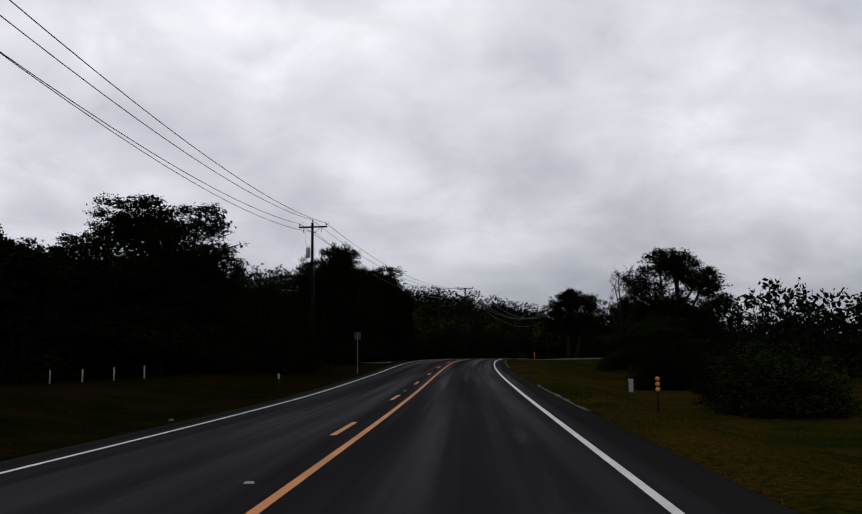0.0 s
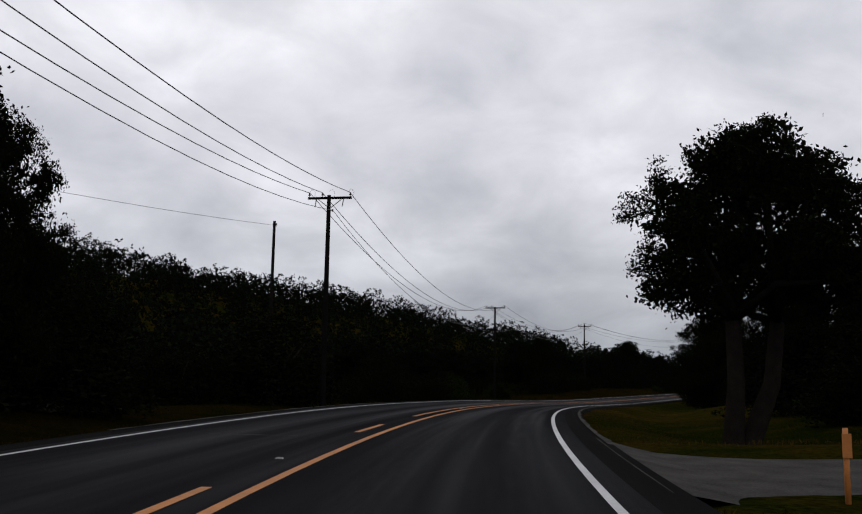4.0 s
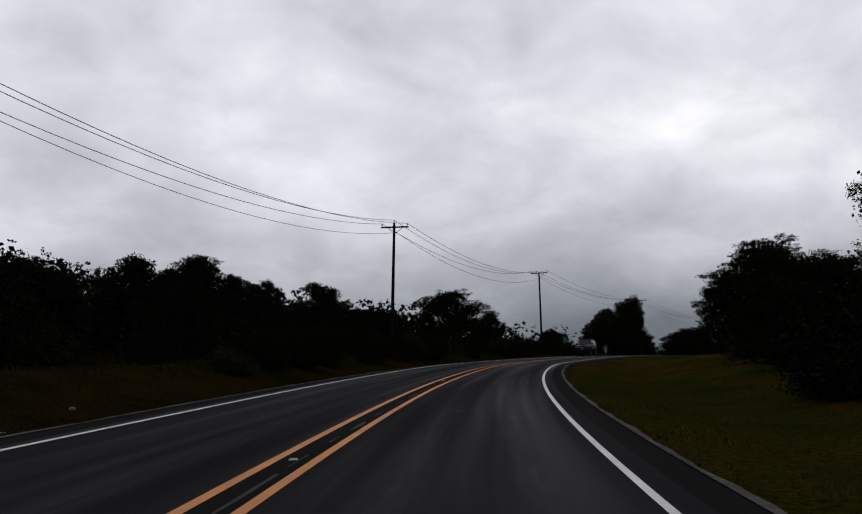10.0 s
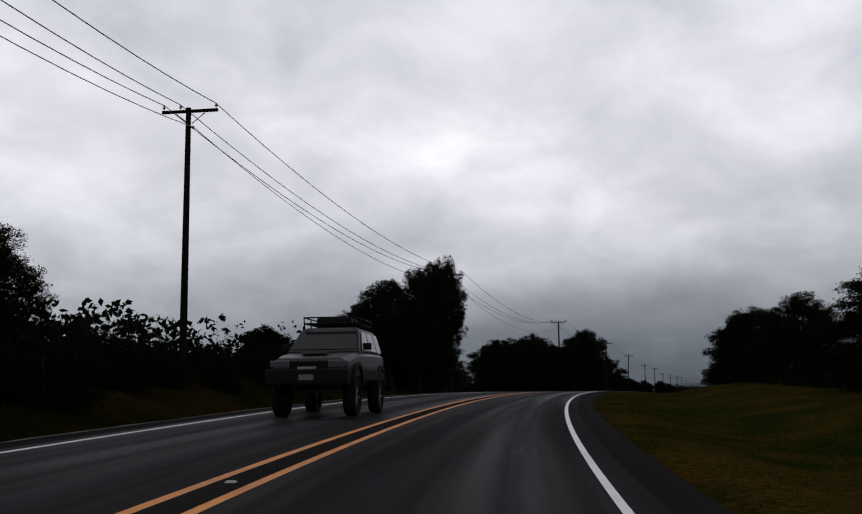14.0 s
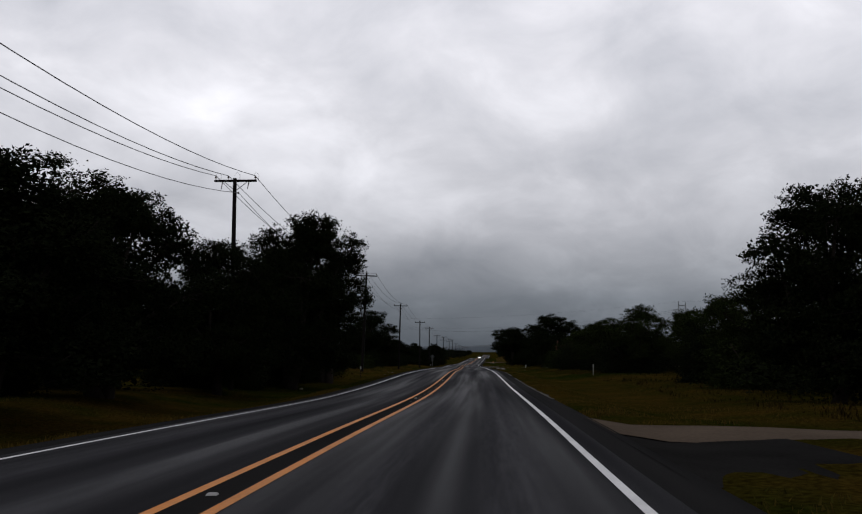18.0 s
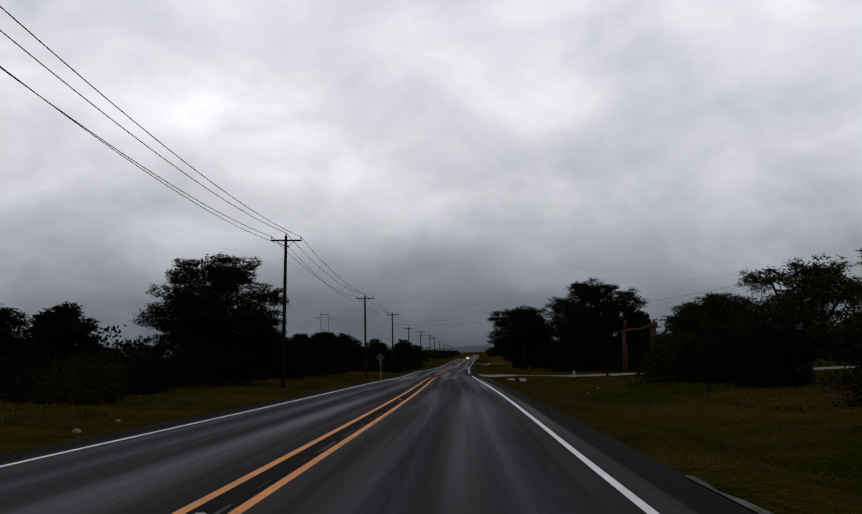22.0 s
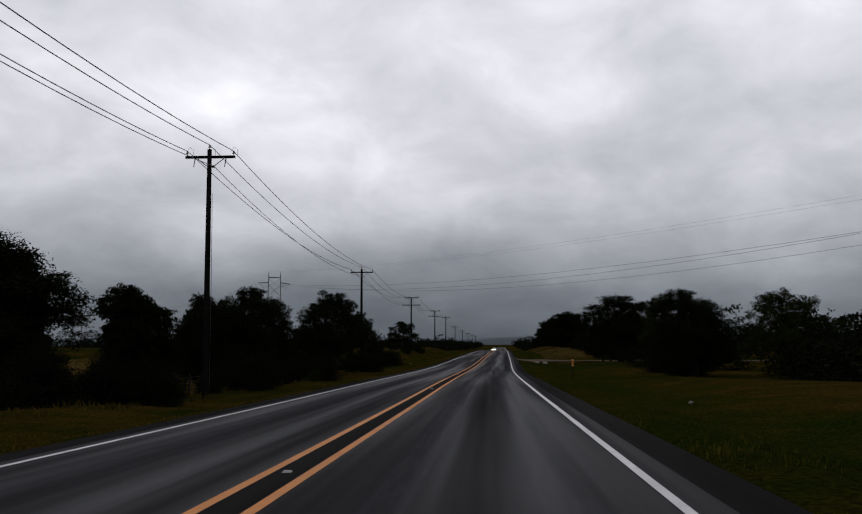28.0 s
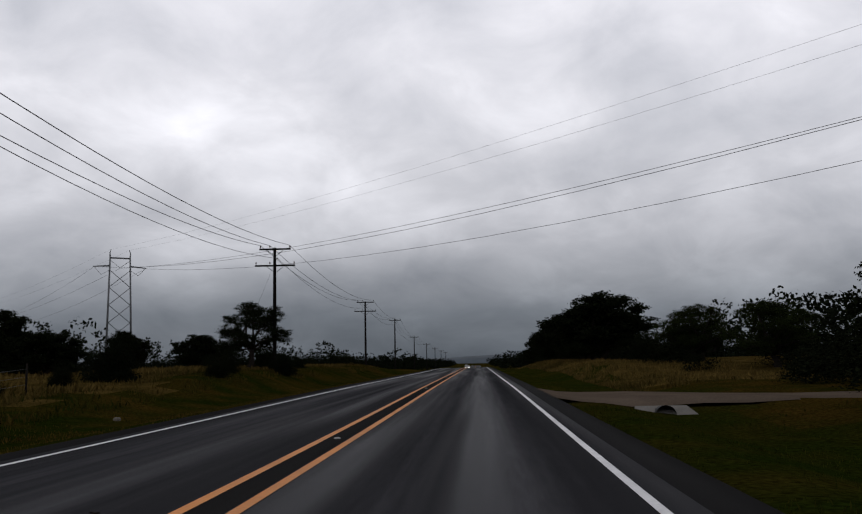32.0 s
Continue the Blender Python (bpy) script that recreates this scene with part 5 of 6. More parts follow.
# the brush behind, joined
far_shrub = shrub_mesh("far_brush", 99, LEAF_BRUSH, 1.0, 0.36, False)
co = np.empty(len(far_shrub.vertices) * 3, dtype=np.float32)
far_shrub.vertices.foreach_get("co", co)
co, q = co.reshape(-1, 4, 3), []
for k, (s, la, h, r) in enumerate(far_brush):
    w = k * 2.4
    turned = np.stack([co[..., 0] * math.cos(w) - co[..., 1] * math.sin(w), co[..., 0] * math.sin(w) + co[..., 1] * math.cos(w), co[..., 2]], -1)
    q.append(turned * np.array([r, r, h / 1.9]) + place(s, la, -0.05))
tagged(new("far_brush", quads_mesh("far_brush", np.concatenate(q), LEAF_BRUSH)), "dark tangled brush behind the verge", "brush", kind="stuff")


# the woods that cover the hill and the land behind: too many to count
def build_woods(name, n, s_range, lat_range, h_range, seed, label, grow=1.0):
    rng = np.random.default_rng(seed)
    s = rng.uniform(*s_range, n)
    lat = np.sign(lat_range[0]) * (abs(lat_range[0]) + (abs(lat_range[1]) - abs(lat_range[0])) * rng.random(n) ** 1.35)
    p = place(s, lat)
    h = rng.uniform(*h_range, n) * (1 + 0.25 * np.sin(s * 0.09) * np.sin(lat * 0.11))
    m = 24 if grow == 1.0 else 18
    leafy = (10, 0.22) if n < 1000 and grow == 1.0 else (6, 0.31) if grow == 1.0 else (4, 0.31)
    d = rng.normal(0, 1, (n, m, 3))
    d /= np.linalg.norm(d, axis=2)[..., None]
    rad = (h * rng.uniform(0.34, 0.52, n))[:, None, None]
    c = p[:, None, :] + d * rad * np.array([1, 1, 0]) + np.concatenate([np.zeros((n, m, 2)), (h[:, None] * (0.55 + 0.42 * d[..., 2]))[..., None]], 2)
    c = c.reshape(-1, 3)
    q = leaf_quads(rng, c, 0.27 * grow, leafy[0], leafy[1] * grow, 0.8)
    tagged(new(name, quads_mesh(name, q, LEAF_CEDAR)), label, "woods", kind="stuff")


build_woods("hill_woods", 3900, (-60, 440), (-30, -190), (3.2, 7.6), 1, "dark cedar and oak woods covering the hillside")
build_woods("hill_woods", 1300, (-100, 460), (-190, -420), (5.5, 11.0), 2, "far dark woods along the hill's crest", 1.6)
build_woods("right_woods", 700, (20, 430), (24, 110), (4.0, 7.5), 3, "dark oak woods behind the verge")
build_woods("right_woods", 900, (430, 1100), (27, 130), (3.5, 6.5), 4, "dark low woods behind the verge")
build_woods("left_woods", 420, (440, 720), (-30, -120), (3.5, 6.0), 5, "scattered dark trees beyond the field")
build_woods("left_woods", 420, (860, 1500), (-22, -160), (3.0, 5.5), 6, "scattered dark trees beyond the field")
build_woods("far_woods", 900, (1000, 1880), (14, 300), (4.0, 7.5), 8, "far dark woods along the road", 1.8)
build_woods("far_woods", 900, (1100, 1880), (-22, -300), (4.0, 7.5), 9, "far dark woods along the road", 1.8)


# ---------------------------------------------------------------- vehicles
def loft(bm, rings):
    """Skins closed rings of points one after another, and closes the ends."""
    rows = [[bm.verts.new(p) for p in r] for r in rings]
    n = len(rows[0])
    for a, b in zip(rows, rows[1:]):
        for k in range(n):
            j = (k + 1) % n
            bm.faces.new((a[k], a[j], b[j], b[k]))
    bm.faces.new(rows[0][::-1])
    bm.faces.new(rows[-1])
    bmesh.ops.recalc_face_normals(bm, faces=bm.faces)
    return bm


def wheel(parent, x, y, r, w, name="wheel"):
    prof = [(r * 0.62, -w / 2), (r * 0.9, -w / 2), (r, -w * 0.36), (r, w * 0.36), (r * 0.9, w / 2), (r * 0.62, w / 2)]
    n, verts, faces = 24, [], []
    for k in range(n):
        a = 2 * math.pi * k / n
        for rad, off in prof:
            verts.append((x + off, y + rad * math.cos(a), r + rad * math.sin(a)))
    m = len(prof)
    for k in range(n):
        j = (k + 1) % n
        for q in range(m):
            p = (q + 1) % m
            faces.append((k * m + q, j * m + q, j * m + p, k * m + p))
    wh = part_of(name, mesh_of("tyre", verts, faces, RUBBER, True), parent, "large black tyre on a dull rim")
    tubes = [tube([(x - w * 0.3, y, r), (x + w * 0.3, y, r)], [r * 0.18, r * 0.18], 10)]
    for k in range(6):
        a = 2 * math.pi * k / 6
        tubes.append(tube([(x + math.copysign(w * 0.25, x), y, r), (x + math.copysign(w * 0.3, x), y + r * 0.62 * math.cos(a), r + r * 0.62 * math.sin(a))], [r * 0.09, r * 0.08], 5))
    part_of("rim", join_tubes("rim", tubes, STEEL), wh)
    return wh


def slab(parent, name, pts, mat, label="", thick=0.012):
    """A pane through four corners, with thickness."""
    bm = bmesh.new()
    f = bm.faces.new([bm.verts.new(p) for p in pts])
    f.normal_update()
    r = bmesh.ops.extrude_face_region(bm, geom=[f])
    bmesh.ops.translate(bm, vec=f.normal * thick, verts=[v for v in r["geom"] if isinstance(v, bmesh.types.BMVert)])
    bmesh.ops.recalc_face_normals(bm, faces=bm.faces)
    return part(name, bm, mat, parent, label)


def off_roader(m, label, paint, lit, rack=True, lift=0.28):
    """A boxy four-door off-road wagon; its nose points along -y."""
    c = thing("off_road_car" if rack else "car", m, label, "car")
    z0 = 0.42 + lift

    def ring(y, hw, zb, zt, r=0.10):
        return [(-hw + r, y, zb), (hw - r, y, zb), (hw, y, zb + r), (hw, y, (zb + zt) / 2), (hw * 0.985, y, zt - r), (hw - r * 1.4, y, zt), (-hw + r * 1.4, y, zt), (-hw * 0.985, y, zt - r), (-hw, y, (zb + zt) / 2), (-hw, y, zb + r)]

    bm = bmesh.new()
    loft(bm, [ring(-2.18, 0.74, z0 + 0.22, z0 + 0.52), ring(-2.12, 0.84, z0 + 0.16, z0 + 0.58), ring(-1.6, 0.90, z0 + 0.10, z0 + 0.66), ring(-0.85, 0.92, z0 + 0.06, z0 + 0.74), ring(0.6, 0.92, z0 + 0.06, z0 + 0.78), ring(2.0, 0.90, z0 + 0.10, z0 + 0.78), ring(2.22, 0.84, z0 + 0.2, z0 + 0.72)])
    part("body", bm, paint, c, smooth=False)
    bm = bmesh.new()
    zr = z0 + 1.36
    loft(bm, [[(-0.84, -0.92, z0 + 0.74), (0.84, -0.92, z0 + 0.74), (0.80, 2.12, z0 + 0.74), (-0.80, 2.12, z0 + 0.74)],
              [(-0.70, -0.22, zr - 0.06), (0.70, -0.22, zr - 0.06), (0.68, 1.92, zr - 0.06), (-0.68, 1.92, zr - 0.06)],
              [(-0.60, -0.10, zr), (0.60, -0.10, zr), (0.58, 1.80, zr), (-0.58, 1.80, zr)]])
    bmesh.ops.bevel(bm, geom=list(bm.edges), offset=0.035, segments=2, affect="EDGES")
    part("cabin", bm, paint, c)
    e = 0.012

    def on(u, v):
        return (u * (0.78 - 0.12 * v), -0.86 + 0.60 * v - e, z0 + 0.80 + 0.48 * v)
    slab(c, "windscreen", [on(-1, 0.05), on(1, 0.05), on(1, 0.95), on(-1, 0.95)], CAR_GLASS, "dark raked windscreen")
    for sx in (-1, 1):
        for y0, y1, yt0, yt1 in ((-0.55, 0.42, -0.08, 0.42), (0.50, 1.25, 0.50, 1.22), (1.33, 1.95, 1.30, 1.80)):
            pts = [(sx * 0.842, y0, z0 + 0.80), (sx * 0.842, y1, z0 + 0.80), (sx * 0.725, yt1, zr - 0.12), (sx * 0.725, yt0, zr - 0.12)]
            slab(c, "side_window", pts if sx < 0 else pts[::-1], CAR_GLASS)
        bm = bmesh.new()
        box(bm, sx * 0.97 - 0.10, sx * 0.97 + 0.10, -0.62, -0.50, z0 + 0.80, z0 + 0.96, 0.03)
        part("mirror", bm, CAR_TRIM, c, "black door mirror")
        bm = bmesh.new()
        box(bm, sx * 0.925 - 0.03, sx * 0.925 + 0.03, -1.0, 1.9, z0 + 0.10, z0 + 0.34, 0.02)
        part("side_cladding", bm, CAR_TRIM, c, "dark lower body cladding")
        bm = bmesh.new()
        box(bm, sx * 0.60 - 0.17, sx * 0.60 + 0.17, -2.215, -2.13, z0 + 0.36, z0 + 0.53, 0.03)
        part("headlight", bm, HEADLAMP if lit else LENS, c, "round-edged lit headlight" if lit else "clear unlit headlight")
        bm = bmesh.new()
        box(bm, sx * 0.82 - 0.05, sx * 0.82 + 0.05, -2.17, -2.06, z0 + 0.38, z0 + 0.52, 0.02)
        part("indicator", bm, LENS, c)
        for y in (-1.42, 1.42):
            bm = bmesh.new()
            v, f = [], []
            for k in range(9):
                a = math.pi * k / 8
                for rr in (0.46, 0.54):
                    for xx in (0.80, 0.97):
                        v.append((sx * xx, y + rr * math.cos(a), z0 - 0.05 + rr * math.sin(a)))
            for k in range(8):
                o = 4 * k
                f += [(o + 2, o + 3, o + 7, o + 6), (o + 1, o + 5, o + 7, o + 3), (o, o + 2, o + 6, o + 4), (o, o + 4, o + 5, o + 1)]
            bm.free()
            part_of("fender_flare", mesh_of("fender_flare", v, f, CAR_TRIM), c, "black flared wheel arch")
            wheel(c, sx * 0.80, y, 0.42 if rack else 0.36, 0.28)
    # front end
    bm = bmesh.new()
    box(bm, -0.42, 0.42, -2.205, -2.15, z0 + 0.30, z0 + 0.50, 0.02)
    g = part("grille", bm, CAR_TRIM, c, "dark slatted grille")
    for k in range(7):
        bm = bmesh.new()
        box(bm, -0.36 + k * 0.12 - 0.015, -0.36 + k * 0.12 + 0.015, -2.225, -2.20, z0 + 0.36, z0 + 0.52, 0.004)
        part("slat", bm, CHROME if not rack else CAR_TRIM, g)
    bm = bmesh.new()
    box(bm, -0.92, 0.92, -2.42, -2.12, z0 + 0.00, z0 + 0.34, 0.05)
    bp = part("bumper", bm, CAR_TRIM if rack else paint, c, "heavy dark front bumper")
    slab(bp, "number_plate", [(-0.16, -2.425, z0 + 0.10), (0.16, -2.425, z0 + 0.10), (0.16, -2.425, z0 + 0.22), (-0.16, -2.425, z0 + 0.22)], STEEL, "blank pale number plate")
    if rack:
        part_of("winch", join_tubes("winch", [tube([(-0.2, -2.34, z0 + 0.33), (0.2, -2.34, z0 + 0.33)], [0.06, 0.06], 10)], STEEL), bp)
        part_of("skid_plate", join_tubes("skid_plate", [tube([(-0.6, -1.42, z0 - 0.12), (0.6, -1.42, z0 - 0.12)], [0.07, 0.07], 8), tube([(0, -1.4, z0 - 0.1), (0, 1.4, z0 - 0.1)], [0.05, 0.05], 8), tube([(-0.6, 1.42, z0 - 0.12), (0.6, 1.42, z0 - 0.12)], [0.07, 0.07], 8)], STEEL), c, "axles and drive shaft under the body")
        tubes = []
        for sx in (-1, 1):
            for z in (zr + 0.10, zr + 0.24):
                tubes.append(tube([(sx * 0.62, -0.25, z), (sx * 0.62, 1.75, z)], [0.018, 0.018], 6))
            for y in (-0.25, 0.4, 1.05, 1.75):
                tubes.append(tube([(sx * 0.60, y, zr - 0.04), (sx * 0.62, y, zr + 0.24)], [0.016, 0.016], 6))
        tubes.append(tube([(-0.62, -0.25, zr + 0.24), (0.62, -0.25, zr + 0.24)], [0.018, 0.018], 6))
        rk = part_of("roof_rack", join_tubes("roof_rack", tubes, CAR_TRIM), c, "black tubular roof rack")
        for k in range(9):
            y = -0.25 + k * 0.25
            part_of("crossbar", join_tubes("crossbar", [tube([(-0.62, y, zr + 0.10), (0.62, y, zr + 0.10)], [0.014, 0.014], 5)], CAR_TRIM), rk)
        bm = bmesh.new()
        box(bm, -0.45, 0.40, 0.3, 1.2, zr + 0.12, zr + 0.27, 0.04)
        part("rack_load", bm, CAR_TRIM, rk, "dark bag strapped on the rack")
    bm = bmesh.new()
    box(bm, -0.28, 0.28, -1.75, -1.1, z0 + 0.66, z0 + 0.72, 0.03)
    part("bonnet_scoop", bm, paint, c)
    return c


off_roader(spot(365.0, -1.95, 0.0, 0, road=True), "lifted dark silver off-road wagon with a black roof rack", CAR_SILVER, False)
off_roader(spot(1110.0, -1.8, 0.0, 0, road=True), "distant white car with lit headlights in the oncoming lane", CAR_WHITE, True, rack=False, lift=-0.06)


# ---------------------------------------------------------------- signs, markers and small things
def post_sign(s, lat, shape, width, height, zc, label, turn=0.0):
    """A sign plate on a steel post; its back faces south."""
    t = thing("road_sign", spot(s, lat, 0.0, turn), label, "road sign", "road signs")
    bm = bmesh.new()
    box(bm, -0.03, 0.03, 0.0, 0.045, -0.3, zc + height * 0.35, 0.006)
    part("post", bm, STEEL, t, "galvanised steel post")
    bm = bmesh.new()
    box(bm, -width / 2, width / 2, 0.045, 0.055, -height / 2, height / 2, 0.0, Matrix.Translation((0, 0, zc)) @ Matrix.Rotation(radians(45) if shape == "diamond" else 0, 4, "Y"))
    part("plate", bm, ALU, t, "bare grey back of the sign plate")
    return t


post_sign(65.0, -5.7, "square", 0.46, 0.52, 2.55, "grey back of a rectangular road sign on a post")
sg = post_sign(647.0, -6.6, "diamond", 0.76, 0.76, 2.55, "grey back of a diamond road sign with a small plate below")
bm = bmesh.new()
box(bm, -0.23, 0.23, 0.045, 0.053, 1.62, 1.98)
part("small_plate", bm, ALU, sg)


def delineator(s, lat, h, mat, label, discs=0):
    t = thing("delineator_post", spot(s, lat), label, "marker post", "marker posts along the road")
    limb("post", [(0, 0, -0.15), (0, 0, h)], [0.035, 0.03], mat if not discs else POST_WOOD, t, 8)
    for k in range(discs):
        z = h - 0.10 - 0.19 * k
        part_of("reflector", join_tubes("reflector", [tube([(0, -0.035, z), (0, -0.055, z)], [0.085, 0.085], 12)], MARK_ORANGE), t, "round orange reflector")
    if not discs:
        bm = bmesh.new()
        box(bm, -0.05, 0.05, -0.045, -0.03, h - 0.32, h - 0.06, 0.004)
        part("reflector", bm, MARK_ORANGE if mat is MARK_ORANGE else MARK_WHITE, t)
    return t


delineator(35.5, 8.9, 1.3, MARK_WHITE, "slim post with three orange reflectors in the grass", 3)
delineator(754.5, 8.08, 1.5, STEEL, "slim post with three orange reflectors in the grass", 3)
delineator(106.0, 6.3, 0.8, MARK_ORANGE, "flat orange marker post beside the driveway")
delineator(50.5, -8.0, 1.05, POST_WOOD, "thin grey marker post on the verge")
for s, lat in ((226.5, 8.7), (523.0, 12.2)):
    delineator(s, lat, 0.95, MARK_WHITE, "white flexible marker post in the grass")
for s, lat in ((528, -8.6), (656, -7.4)):
    delineator(s, lat, 1.1, POST_WOOD, "thin weathered marker stake on the verge")


def pedestal(s, lat, label, size=1.0):
    t = thing("utility_pedestal", spot(s, lat, 0.0, 0, size), label, "utility box")
    bm = bmesh.new()
    box(bm, -0.13, 0.13, -0.11, 0.11, -0.1, 0.72, 0.02)
    part("case", bm, MARK_WHITE, t)
    bm = bmesh.new()
    box(bm, -0.15, 0.15, -0.13, 0.13, 0.70, 0.82, 0.03)
    part("cap", bm, TANK, t)
    return t


pedestal(60.6, 12.0, "pale utility pedestal in the grass")
pedestal(619.8, 12.2, "pale utility pedestal beside the driveway", 0.7)
for k in range(4):
    t = thing("fence_stake", spot(52.0 + 1.0 * k, -21.0 + 1.4 * k), "white stake in the dark grass", "stake", "white stakes under the oaks")
    limb("stake", [(0, 0, -0.2), (0, 0, 0.75)], [0.05, 0.045], MARK_WHITE, t, 6)


def ranch_gate():
    g = thing("ranch_gate", spot(637.5, 21.3), "tall reddish timber ranch gate with a bent log lintel", "gate")
    limb("gate_post", [(-1.55, 0, -0.4), (-1.5, 0, 2.0), (-1.62, 0, 4.4)], [0.26, 0.22, 0.19], RUST_WOOD, g, 10)
    limb("gate_post", [(1.45, 0, -0.4), (1.5, 0, 2.2), (1.5, 0, 5.1)], [0.40, 0.34, 0.30], RUST_WOOD, g, 10, "thick reddish gate post")
    limb("lintel", [(-1.9, -0.05, 4.25), (-0.9, 0, 4.45), (0.1, 0.02, 4.4), (0.9, 0, 4.75), (1.9, 0, 5.0)], [0.13, 0.17, 0.16, 0.18, 0.24], RUST_WOOD, g, 9, "bent peeled log across the posts")
    for x in (-1.5, 1.5):
        limb("cap_log", [(x, -0.1, 4.6), (x + 0.15, 0.05, 5.45)], [0.16, 0.12], RUST_WOOD, g, 8)
    return g


ranch_gate()
for s, lat in ((622.0, 15.4), (622.5, 18.2)):
    t = thing("gate_stub", spot(s, lat), "short dark timber stub post in the grass", "post")
    limb("post", [(0, 0, -0.2), (0.02, 0, 0.75), (0.02, 0, 0.8)], [0.12, 0.11, 0.08], POLE_WOOD, t)


def pipe_gate(s, lat, turn, label):
    g = thing("pipe_gate", spot(s, lat, 0, turn), label, "gate")
    for x in (0.0, 4.2):
        limb("gate_post", [(x, 0, -0.3), (x, 0, 1.45)], [0.10, 0.09], POLE_WOOD, g)
    for z in (0.45, 0.72, 1.0, 1.25):
        limb("rail", [(0.12, 0, z), (4.1, 0, z)], [0.028, 0.028], STEEL if z > 0.5 else POST_WOOD, g, 6)
    for x in (0.14, 2.1, 4.08):
        limb("upright", [(x, 0, 0.42), (x, 0, 1.28)], [0.026, 0.026], STEEL, g, 6)
    bm = bmesh.new()
    box(bm, 4.0, 4.42, -0.13, -0.11, 1.62, 2.28, 0.004)
    pl = part("notice", bm, MARK_WHITE, g, "small pale notice board")
    limb("notice_post", [(4.21, -0.08, 0.0), (4.21, -0.08, 2.2)], [0.03, 0.03], POST_WOOD, g, 6)
    for k in range(4):
        bm = bmesh.new()
        box(bm, 4.07, 4.35, -0.136, -0.131, 1.72 + 0.13 * k, 1.77 + 0.13 * k)
        part("text_bar", bm, CAR_TRIM, pl)
    return g


pipe_gate(818.0, -24.5, 8, "low pipe gate with a pale notice on its post")
gt = thing("gate_stub", spot(805.2, 15.6), "dark timber gate post beside the track", "post")
limb("post", [(0, 0, -0.2), (0, 0, 1.3)], [0.14, 0.12], POLE_WOOD, gt)
gt2 = thing("gate_stub", spot(805.6, 16.6), "dark timber gate post beside the track", "post")
limb("post", [(0, 0, -0.2), (0, 0, 1.2)], [0.12, 0.10], POLE_WOOD, gt2)


def fence(s0, s1, lat, spacing, label):
    """Cedar posts with three strands of wire."""
    f = thing("fence", spot(s0, lat), label, "fence")
    inv = f.matrix_world.inverted()
    rnd = random.Random(int(s0))
    pts = []
    s = s0
    while s <= s1:
        p = inv @ Vector(place(s, lat + rnd.uniform(-0.1, 0.1)).tolist())
        h = rnd.uniform(1.05, 1.35)
        pts.append(p)
        limb("fence_post", [p + Vector((0, 0, -0.2)), p + Vector((rnd.uniform(-0.06, 0.06), rnd.uniform(-0.06, 0.06), h))], [0.05, 0.042], POST_WOOD, f, 6)
        s += spacing
    for z in (0.4, 0.7, 1.0):
        tubes = [tube([p + Vector((0, 0, z)) for p in pts], [0.005] * len(pts), 4)]
        part_of("strand", join_tubes("strand", tubes, WIRE), f, "thin barbed wire strand")
    return f


fence(700, 812, -15.2, 3.6, "weathered cedar post and wire fence along the field")

# stone walling and rubble
rnd = random.Random(12)


def stone_mesh(seed):
    r = random.Random(seed)
    bm = bmesh.new()
    bmesh.ops.create_icosphere(bm, subdivisions=2, radius=0.5)
    for v in bm.verts:
        v.co = v.co * (1 + 0.28 * noise.noise(v.co * 2.1 + Vector((seed, 0, 0))))
        v.co.z = max(-0.3, min(0.32, v.co.z))
    me = bpy.data.meshes.new("stone")
    bm.to_mesh(me)
    bm.free()
    me.materials.append(STONE)
    return me


STONES = [stone_mesh(k) for k in range(4)]
wall = thing("culvert_headwall", spot(227.0, 8.1, 0.0, 4), "low pale concrete headwall in the grass", "headwall")
bm = bmesh.new()
box(bm, -0.11, 0.11, -5.4, 5.4, -0.4, 0.10, 0.03)
part("coping", bm, CONCRETE, wall)
spill = thing("rubble_heap", spot(450.0, 7.4), "spill of small stones beside the farm track", "rubble")
for k in range(60):
    o = part_of("stone", STONES[k % 4], spill)
    a, r = rnd.uniform(0, 6.28), rnd.uniform(0, 1) ** 0.5
    o.matrix_local = Matrix.Translation((2.3 * r * math.cos(a), 1.9 * r * math.sin(a), 0.03)) @ Matrix.Rotation(rnd.uniform(0, 6), 4, "Z") @ Matrix.Diagonal((rnd.uniform(0.1, 0.3), rnd.uniform(0.1, 0.25), rnd.uniform(0.1, 0.2), 1))
pile = thing("rubble_heap", spot(128.5, -15.0), "heap of pale limestone slabs and brush at the wood's edge", "rubble")
for k in range(46):
    o = part_of("stone", STONES[k % 4], pile)
    a, r = rnd.uniform(0, 6.28), rnd.uniform(0, 1) ** 0.6
    z = 1.25 * (1 - r) * rnd.uniform(0.3, 1)
    o.matrix_local = Matrix.Translation((2.0 * r * math.cos(a), 4.2 * r * math.sin(a), z)) @ Euler((rnd.uniform(-0.4, 0.4), rnd.uniform(-0.4, 0.4), rnd.uniform(0, 6))).to_matrix().to_4x4() @ Matrix.Diagonal((rnd.uniform(0.5, 1.3), rnd.uniform(0.4, 1.0), rnd.uniform(0.3, 0.6), 1))
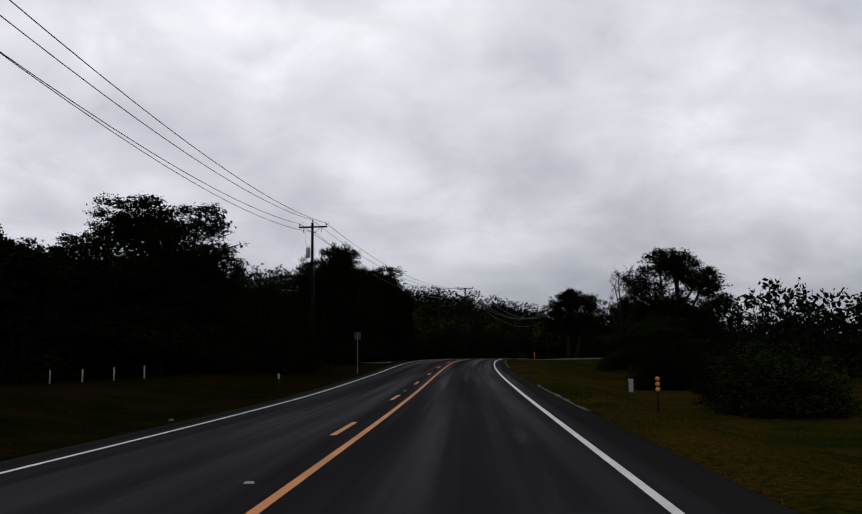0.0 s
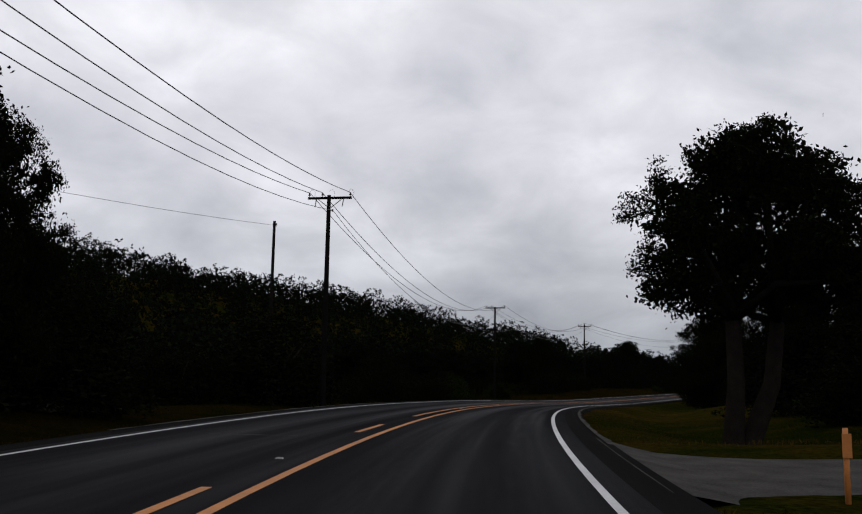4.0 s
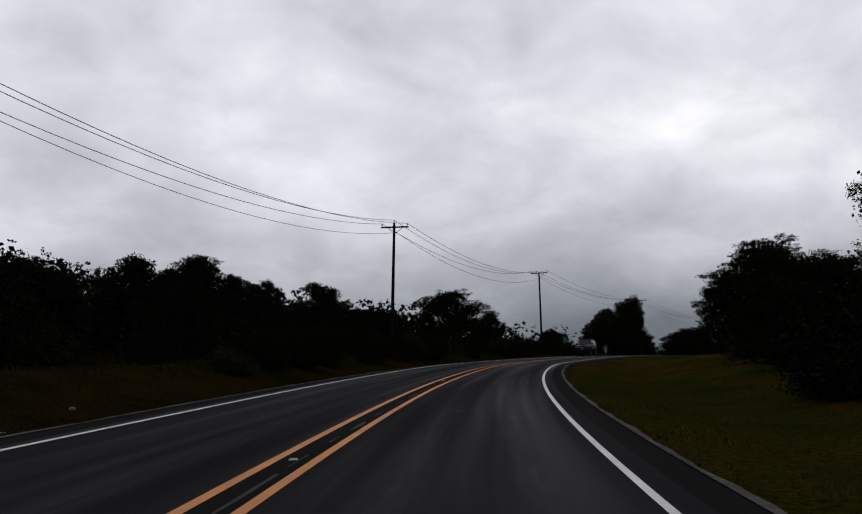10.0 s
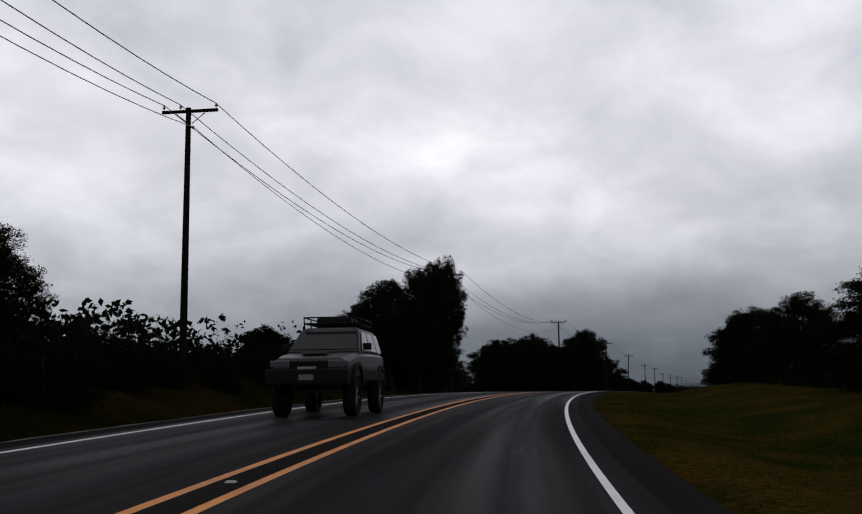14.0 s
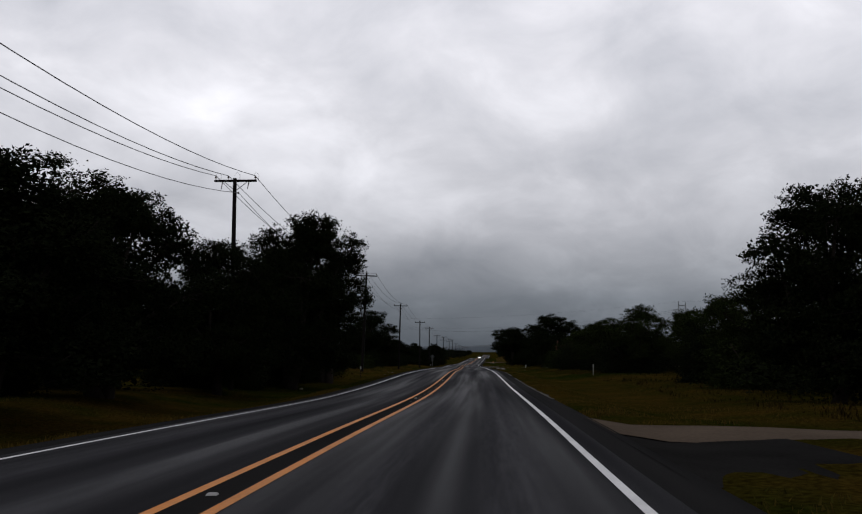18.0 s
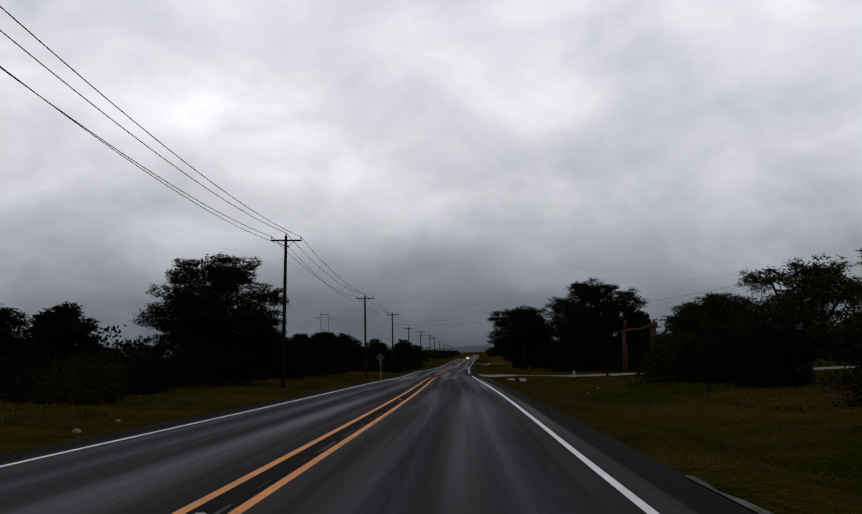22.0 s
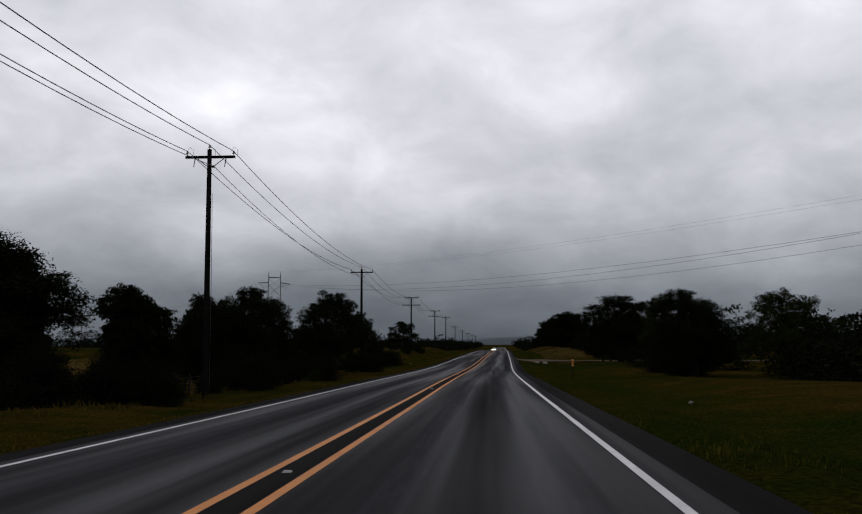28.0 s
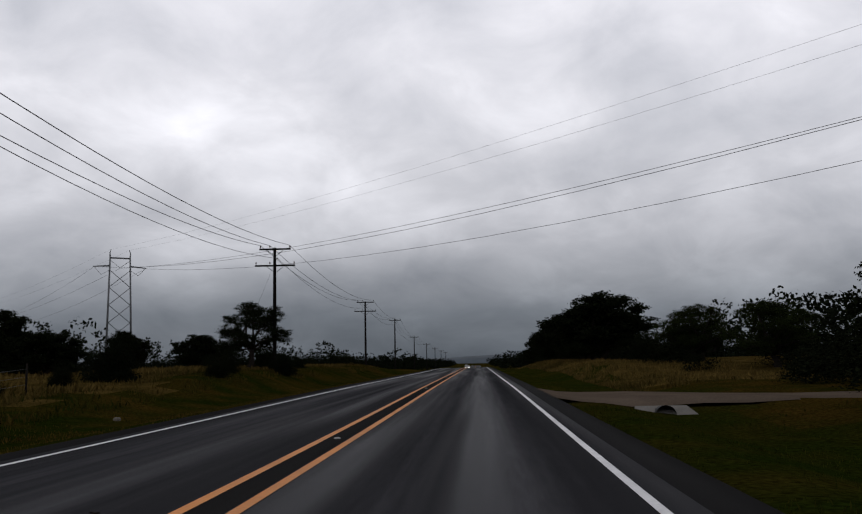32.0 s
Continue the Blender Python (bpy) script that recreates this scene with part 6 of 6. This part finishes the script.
for s, lat in ((97.0, -10.7), (103.0, -12.2)):
    p = thing("notice_board", spot(s, lat), "weathered pale notice board on two posts under the oaks", "notice board", "boards under the oaks")
    for x in (-0.24, 0.24):
        limb("post", [(x, 0, -0.2), (x, 0, 2.7)], [0.04, 0.04], POST_WOOD, p, 6)
    bm = bmesh.new()
    box(bm, -0.3, 0.3, -0.06, -0.04, 1.95, 2.75, 0.006)
    part("board", bm, STONE, p)
grate = thing("cattle_grid", spot(87.5, -7.6), "concrete drain apron with an iron grate beside the driveway", "grate")
bm = bmesh.new()
box(bm, -1.3, 1.3, -1.1, 1.1, -0.2, 0.08, 0.04)
part("apron", bm, CONCRETE, grate)
for k in range(7):
    bm = bmesh.new()
    box(bm, -0.8, 0.8, -0.72 + 0.22 * k, -0.64 + 0.22 * k, 0.08, 0.13, 0.01)
    part("bar", bm, BLACK_HOLE, grate)
bits = [(11.5, -7.5), (33, -8.2), (250, -8.5), (262, -7.6), (268, -9), (500, -9), (548, -8.3), (572, -10), (566, -9), (590, 9), (596, 10.5), (660, -9), (700, -10), (716, 9), (806, -9.5)]
for k, (s, lat) in enumerate(bits):
    o = new("litter_stone", STONES[k % 4])
    o.matrix_world = spot(s, lat, 0.03, k * 50, 0.13 + 0.06 * (k % 3))
    tagged(o, "pale loose stone lying in the verge grass", "stone", "loose stones on the verge")


# ---------------------------------------------------------------- grass
def build_grass(seed, n, s0, s1, side, near, far, size, label, mat=GRASS):
    rng = np.random.default_rng(seed)
    s = rng.uniform(s0, s1, n)
    w = near + (far - near) * rng.random(n) ** 1.7
    clump = 0.5 + 0.5 * np.sin(s * 0.9 + 3 * np.sin(w * 0.8)) * np.sin(w * 1.3 + s * 0.11)
    patchy = 0.5 + 0.5 * np.sin(s * 0.23 + 1.7 * np.sin(w * 0.45 + s * 0.07)) * np.cos(w * 0.6 + 0.4 * np.sin(s * 0.31))
    clump = np.clip(clump * (0.45 + 0.9 * patchy), 0, 1)
    keep = rng.random(n) < 0.25 + 0.75 * clump
    for a, b in (((105.0, 115.0), (450.5, 460.2)), ((627.0, 639.0), (804.0, 813.5))):
        if side > 0:
            keep &= ~((s > a[0]) & (s < a[1])) & ~((s > b[0]) & (s < b[1]))
    if side < 0:
        keep &= ~((s > 86) & (s < 103))
    s, w, clump = s[keep], w[keep], clump[keep]
    p = place(s, side * w, -0.02)
    m = len(p)
    a = rng.uniform(0, 2 * math.pi, m)
    h = size * rng.uniform(0.5, 1.3, m) * (0.55 + 0.75 * clump)
    wd = np.stack([np.cos(a), np.sin(a), np.zeros(m)], 1) * (h * rng.uniform(0.10, 0.24, m))[:, None]
    tip = p + np.stack([rng.normal(0, 0.35, m) * h, rng.normal(0, 0.35, m) * h, h], 1)
    mid = (p + tip) / 2
    q = np.stack([p - wd * 0.6, p + wd * 0.6, tip + wd * 0.12, mid - wd * 0.9], 1)
    tagged(new("verge_grass", quads_mesh("verge_grass", q, mat)), label, "grass", kind="stuff")


build_grass(1, 75000, -10, 190, 1, 4.5, 15, 0.075, "short green and brown grass on the verge")
build_grass(13, 45000, 190, 300, 1, 4.5, 15, 0.075, "short fresh green grass on the verge", GRASS_GREEN)
# left verge below the hill: blades with shade painted into their colour
build_grass(2, 120000, -10, 300, -1, 4.5, 17, 0.075, "short green and brown verge grass darkened for the slope shade", GRASS_SHADED)
build_grass(10, 50000, 300, 425, -1, 4.5, 16, 0.075, "short brown verge grass darkened for the slope shade", GRASS_SHADED)
build_grass(3, 120000, 300, 600, 1, 4.5, 15, 0.075, "short straw-brown grass on the verge")
build_grass(4, 70000, 425, 600, -1, 4.5, 16, 0.08, "rough straw-brown grass on the verge")
build_grass(5, 40000, 600, 690, 1, 4.5, 15, 0.075, "short straw-brown grass on the verge")
build_grass(14, 85000, 690, 900, 1, 4.5, 15, 0.075, "short fresh green grass on the verge", GRASS_GREEN)
build_grass(6, 120000, 600, 900, -1, 4.5, 16, 0.08, "rough straw-brown grass on the verge")
build_grass(7, 22000, 150, 420, -1, 11, 20, 0.2, "tall dry grass below the woods", GRASS_SHADED)
build_grass(11, 60000, 738, 930, -1, 14, 45, 0.26, "tall straw-yellow grass of the open field", GRASS_DRY)
build_grass(12, 30000, 822, 960, 1, 9.5, 22, 0.24, "tall straw-yellow grass on the bank", GRASS_DRY)
build_grass(8, 26000, 520, 900, -1, 11, 19, 0.22, "tall dry grass along the fence")
# the shade-darkened blades again, below the trees on the right
build_grass(9, 9000, 460, 620, 1, 11.5, 18, 0.16, "tall dry grass below the trees", GRASS_SHADED)


# fallen twigs and leaves on the carriageway
bm = bmesh.new()
box(bm, -0.10, 0.10, -0.012, 0.012, 0.0, 0.02, 0.004)
box(bm, -0.05, 0.05, -0.01, 0.01, 0.0, 0.018, 0.003, Matrix.Translation((0.03, 0.03, 0)) @ Matrix.Rotation(0.8, 4, "Z"))
twig_mesh = bpy.data.meshes.new("twig")
bm.to_mesh(twig_mesh)
bm.free()
twig_mesh.materials.append(BARK)
rnd = random.Random(21)
for k in range(34):
    s = rnd.choice((rnd.uniform(470, 620), rnd.uniform(640, 800), rnd.uniform(20, 120)))
    o = new("fallen_twig", twig_mesh)
    o.matrix_world = spot(s, rnd.choice((rnd.uniform(-3.4, -0.7), rnd.uniform(-4.8, -3.8), rnd.uniform(3.8, 4.8))), 0.003, rnd.uniform(0, 360), rnd.uniform(0.35, 0.8), road=True)
    tagged(o, "small dark fallen twig on the asphalt", "twig", "fallen twigs on the road")
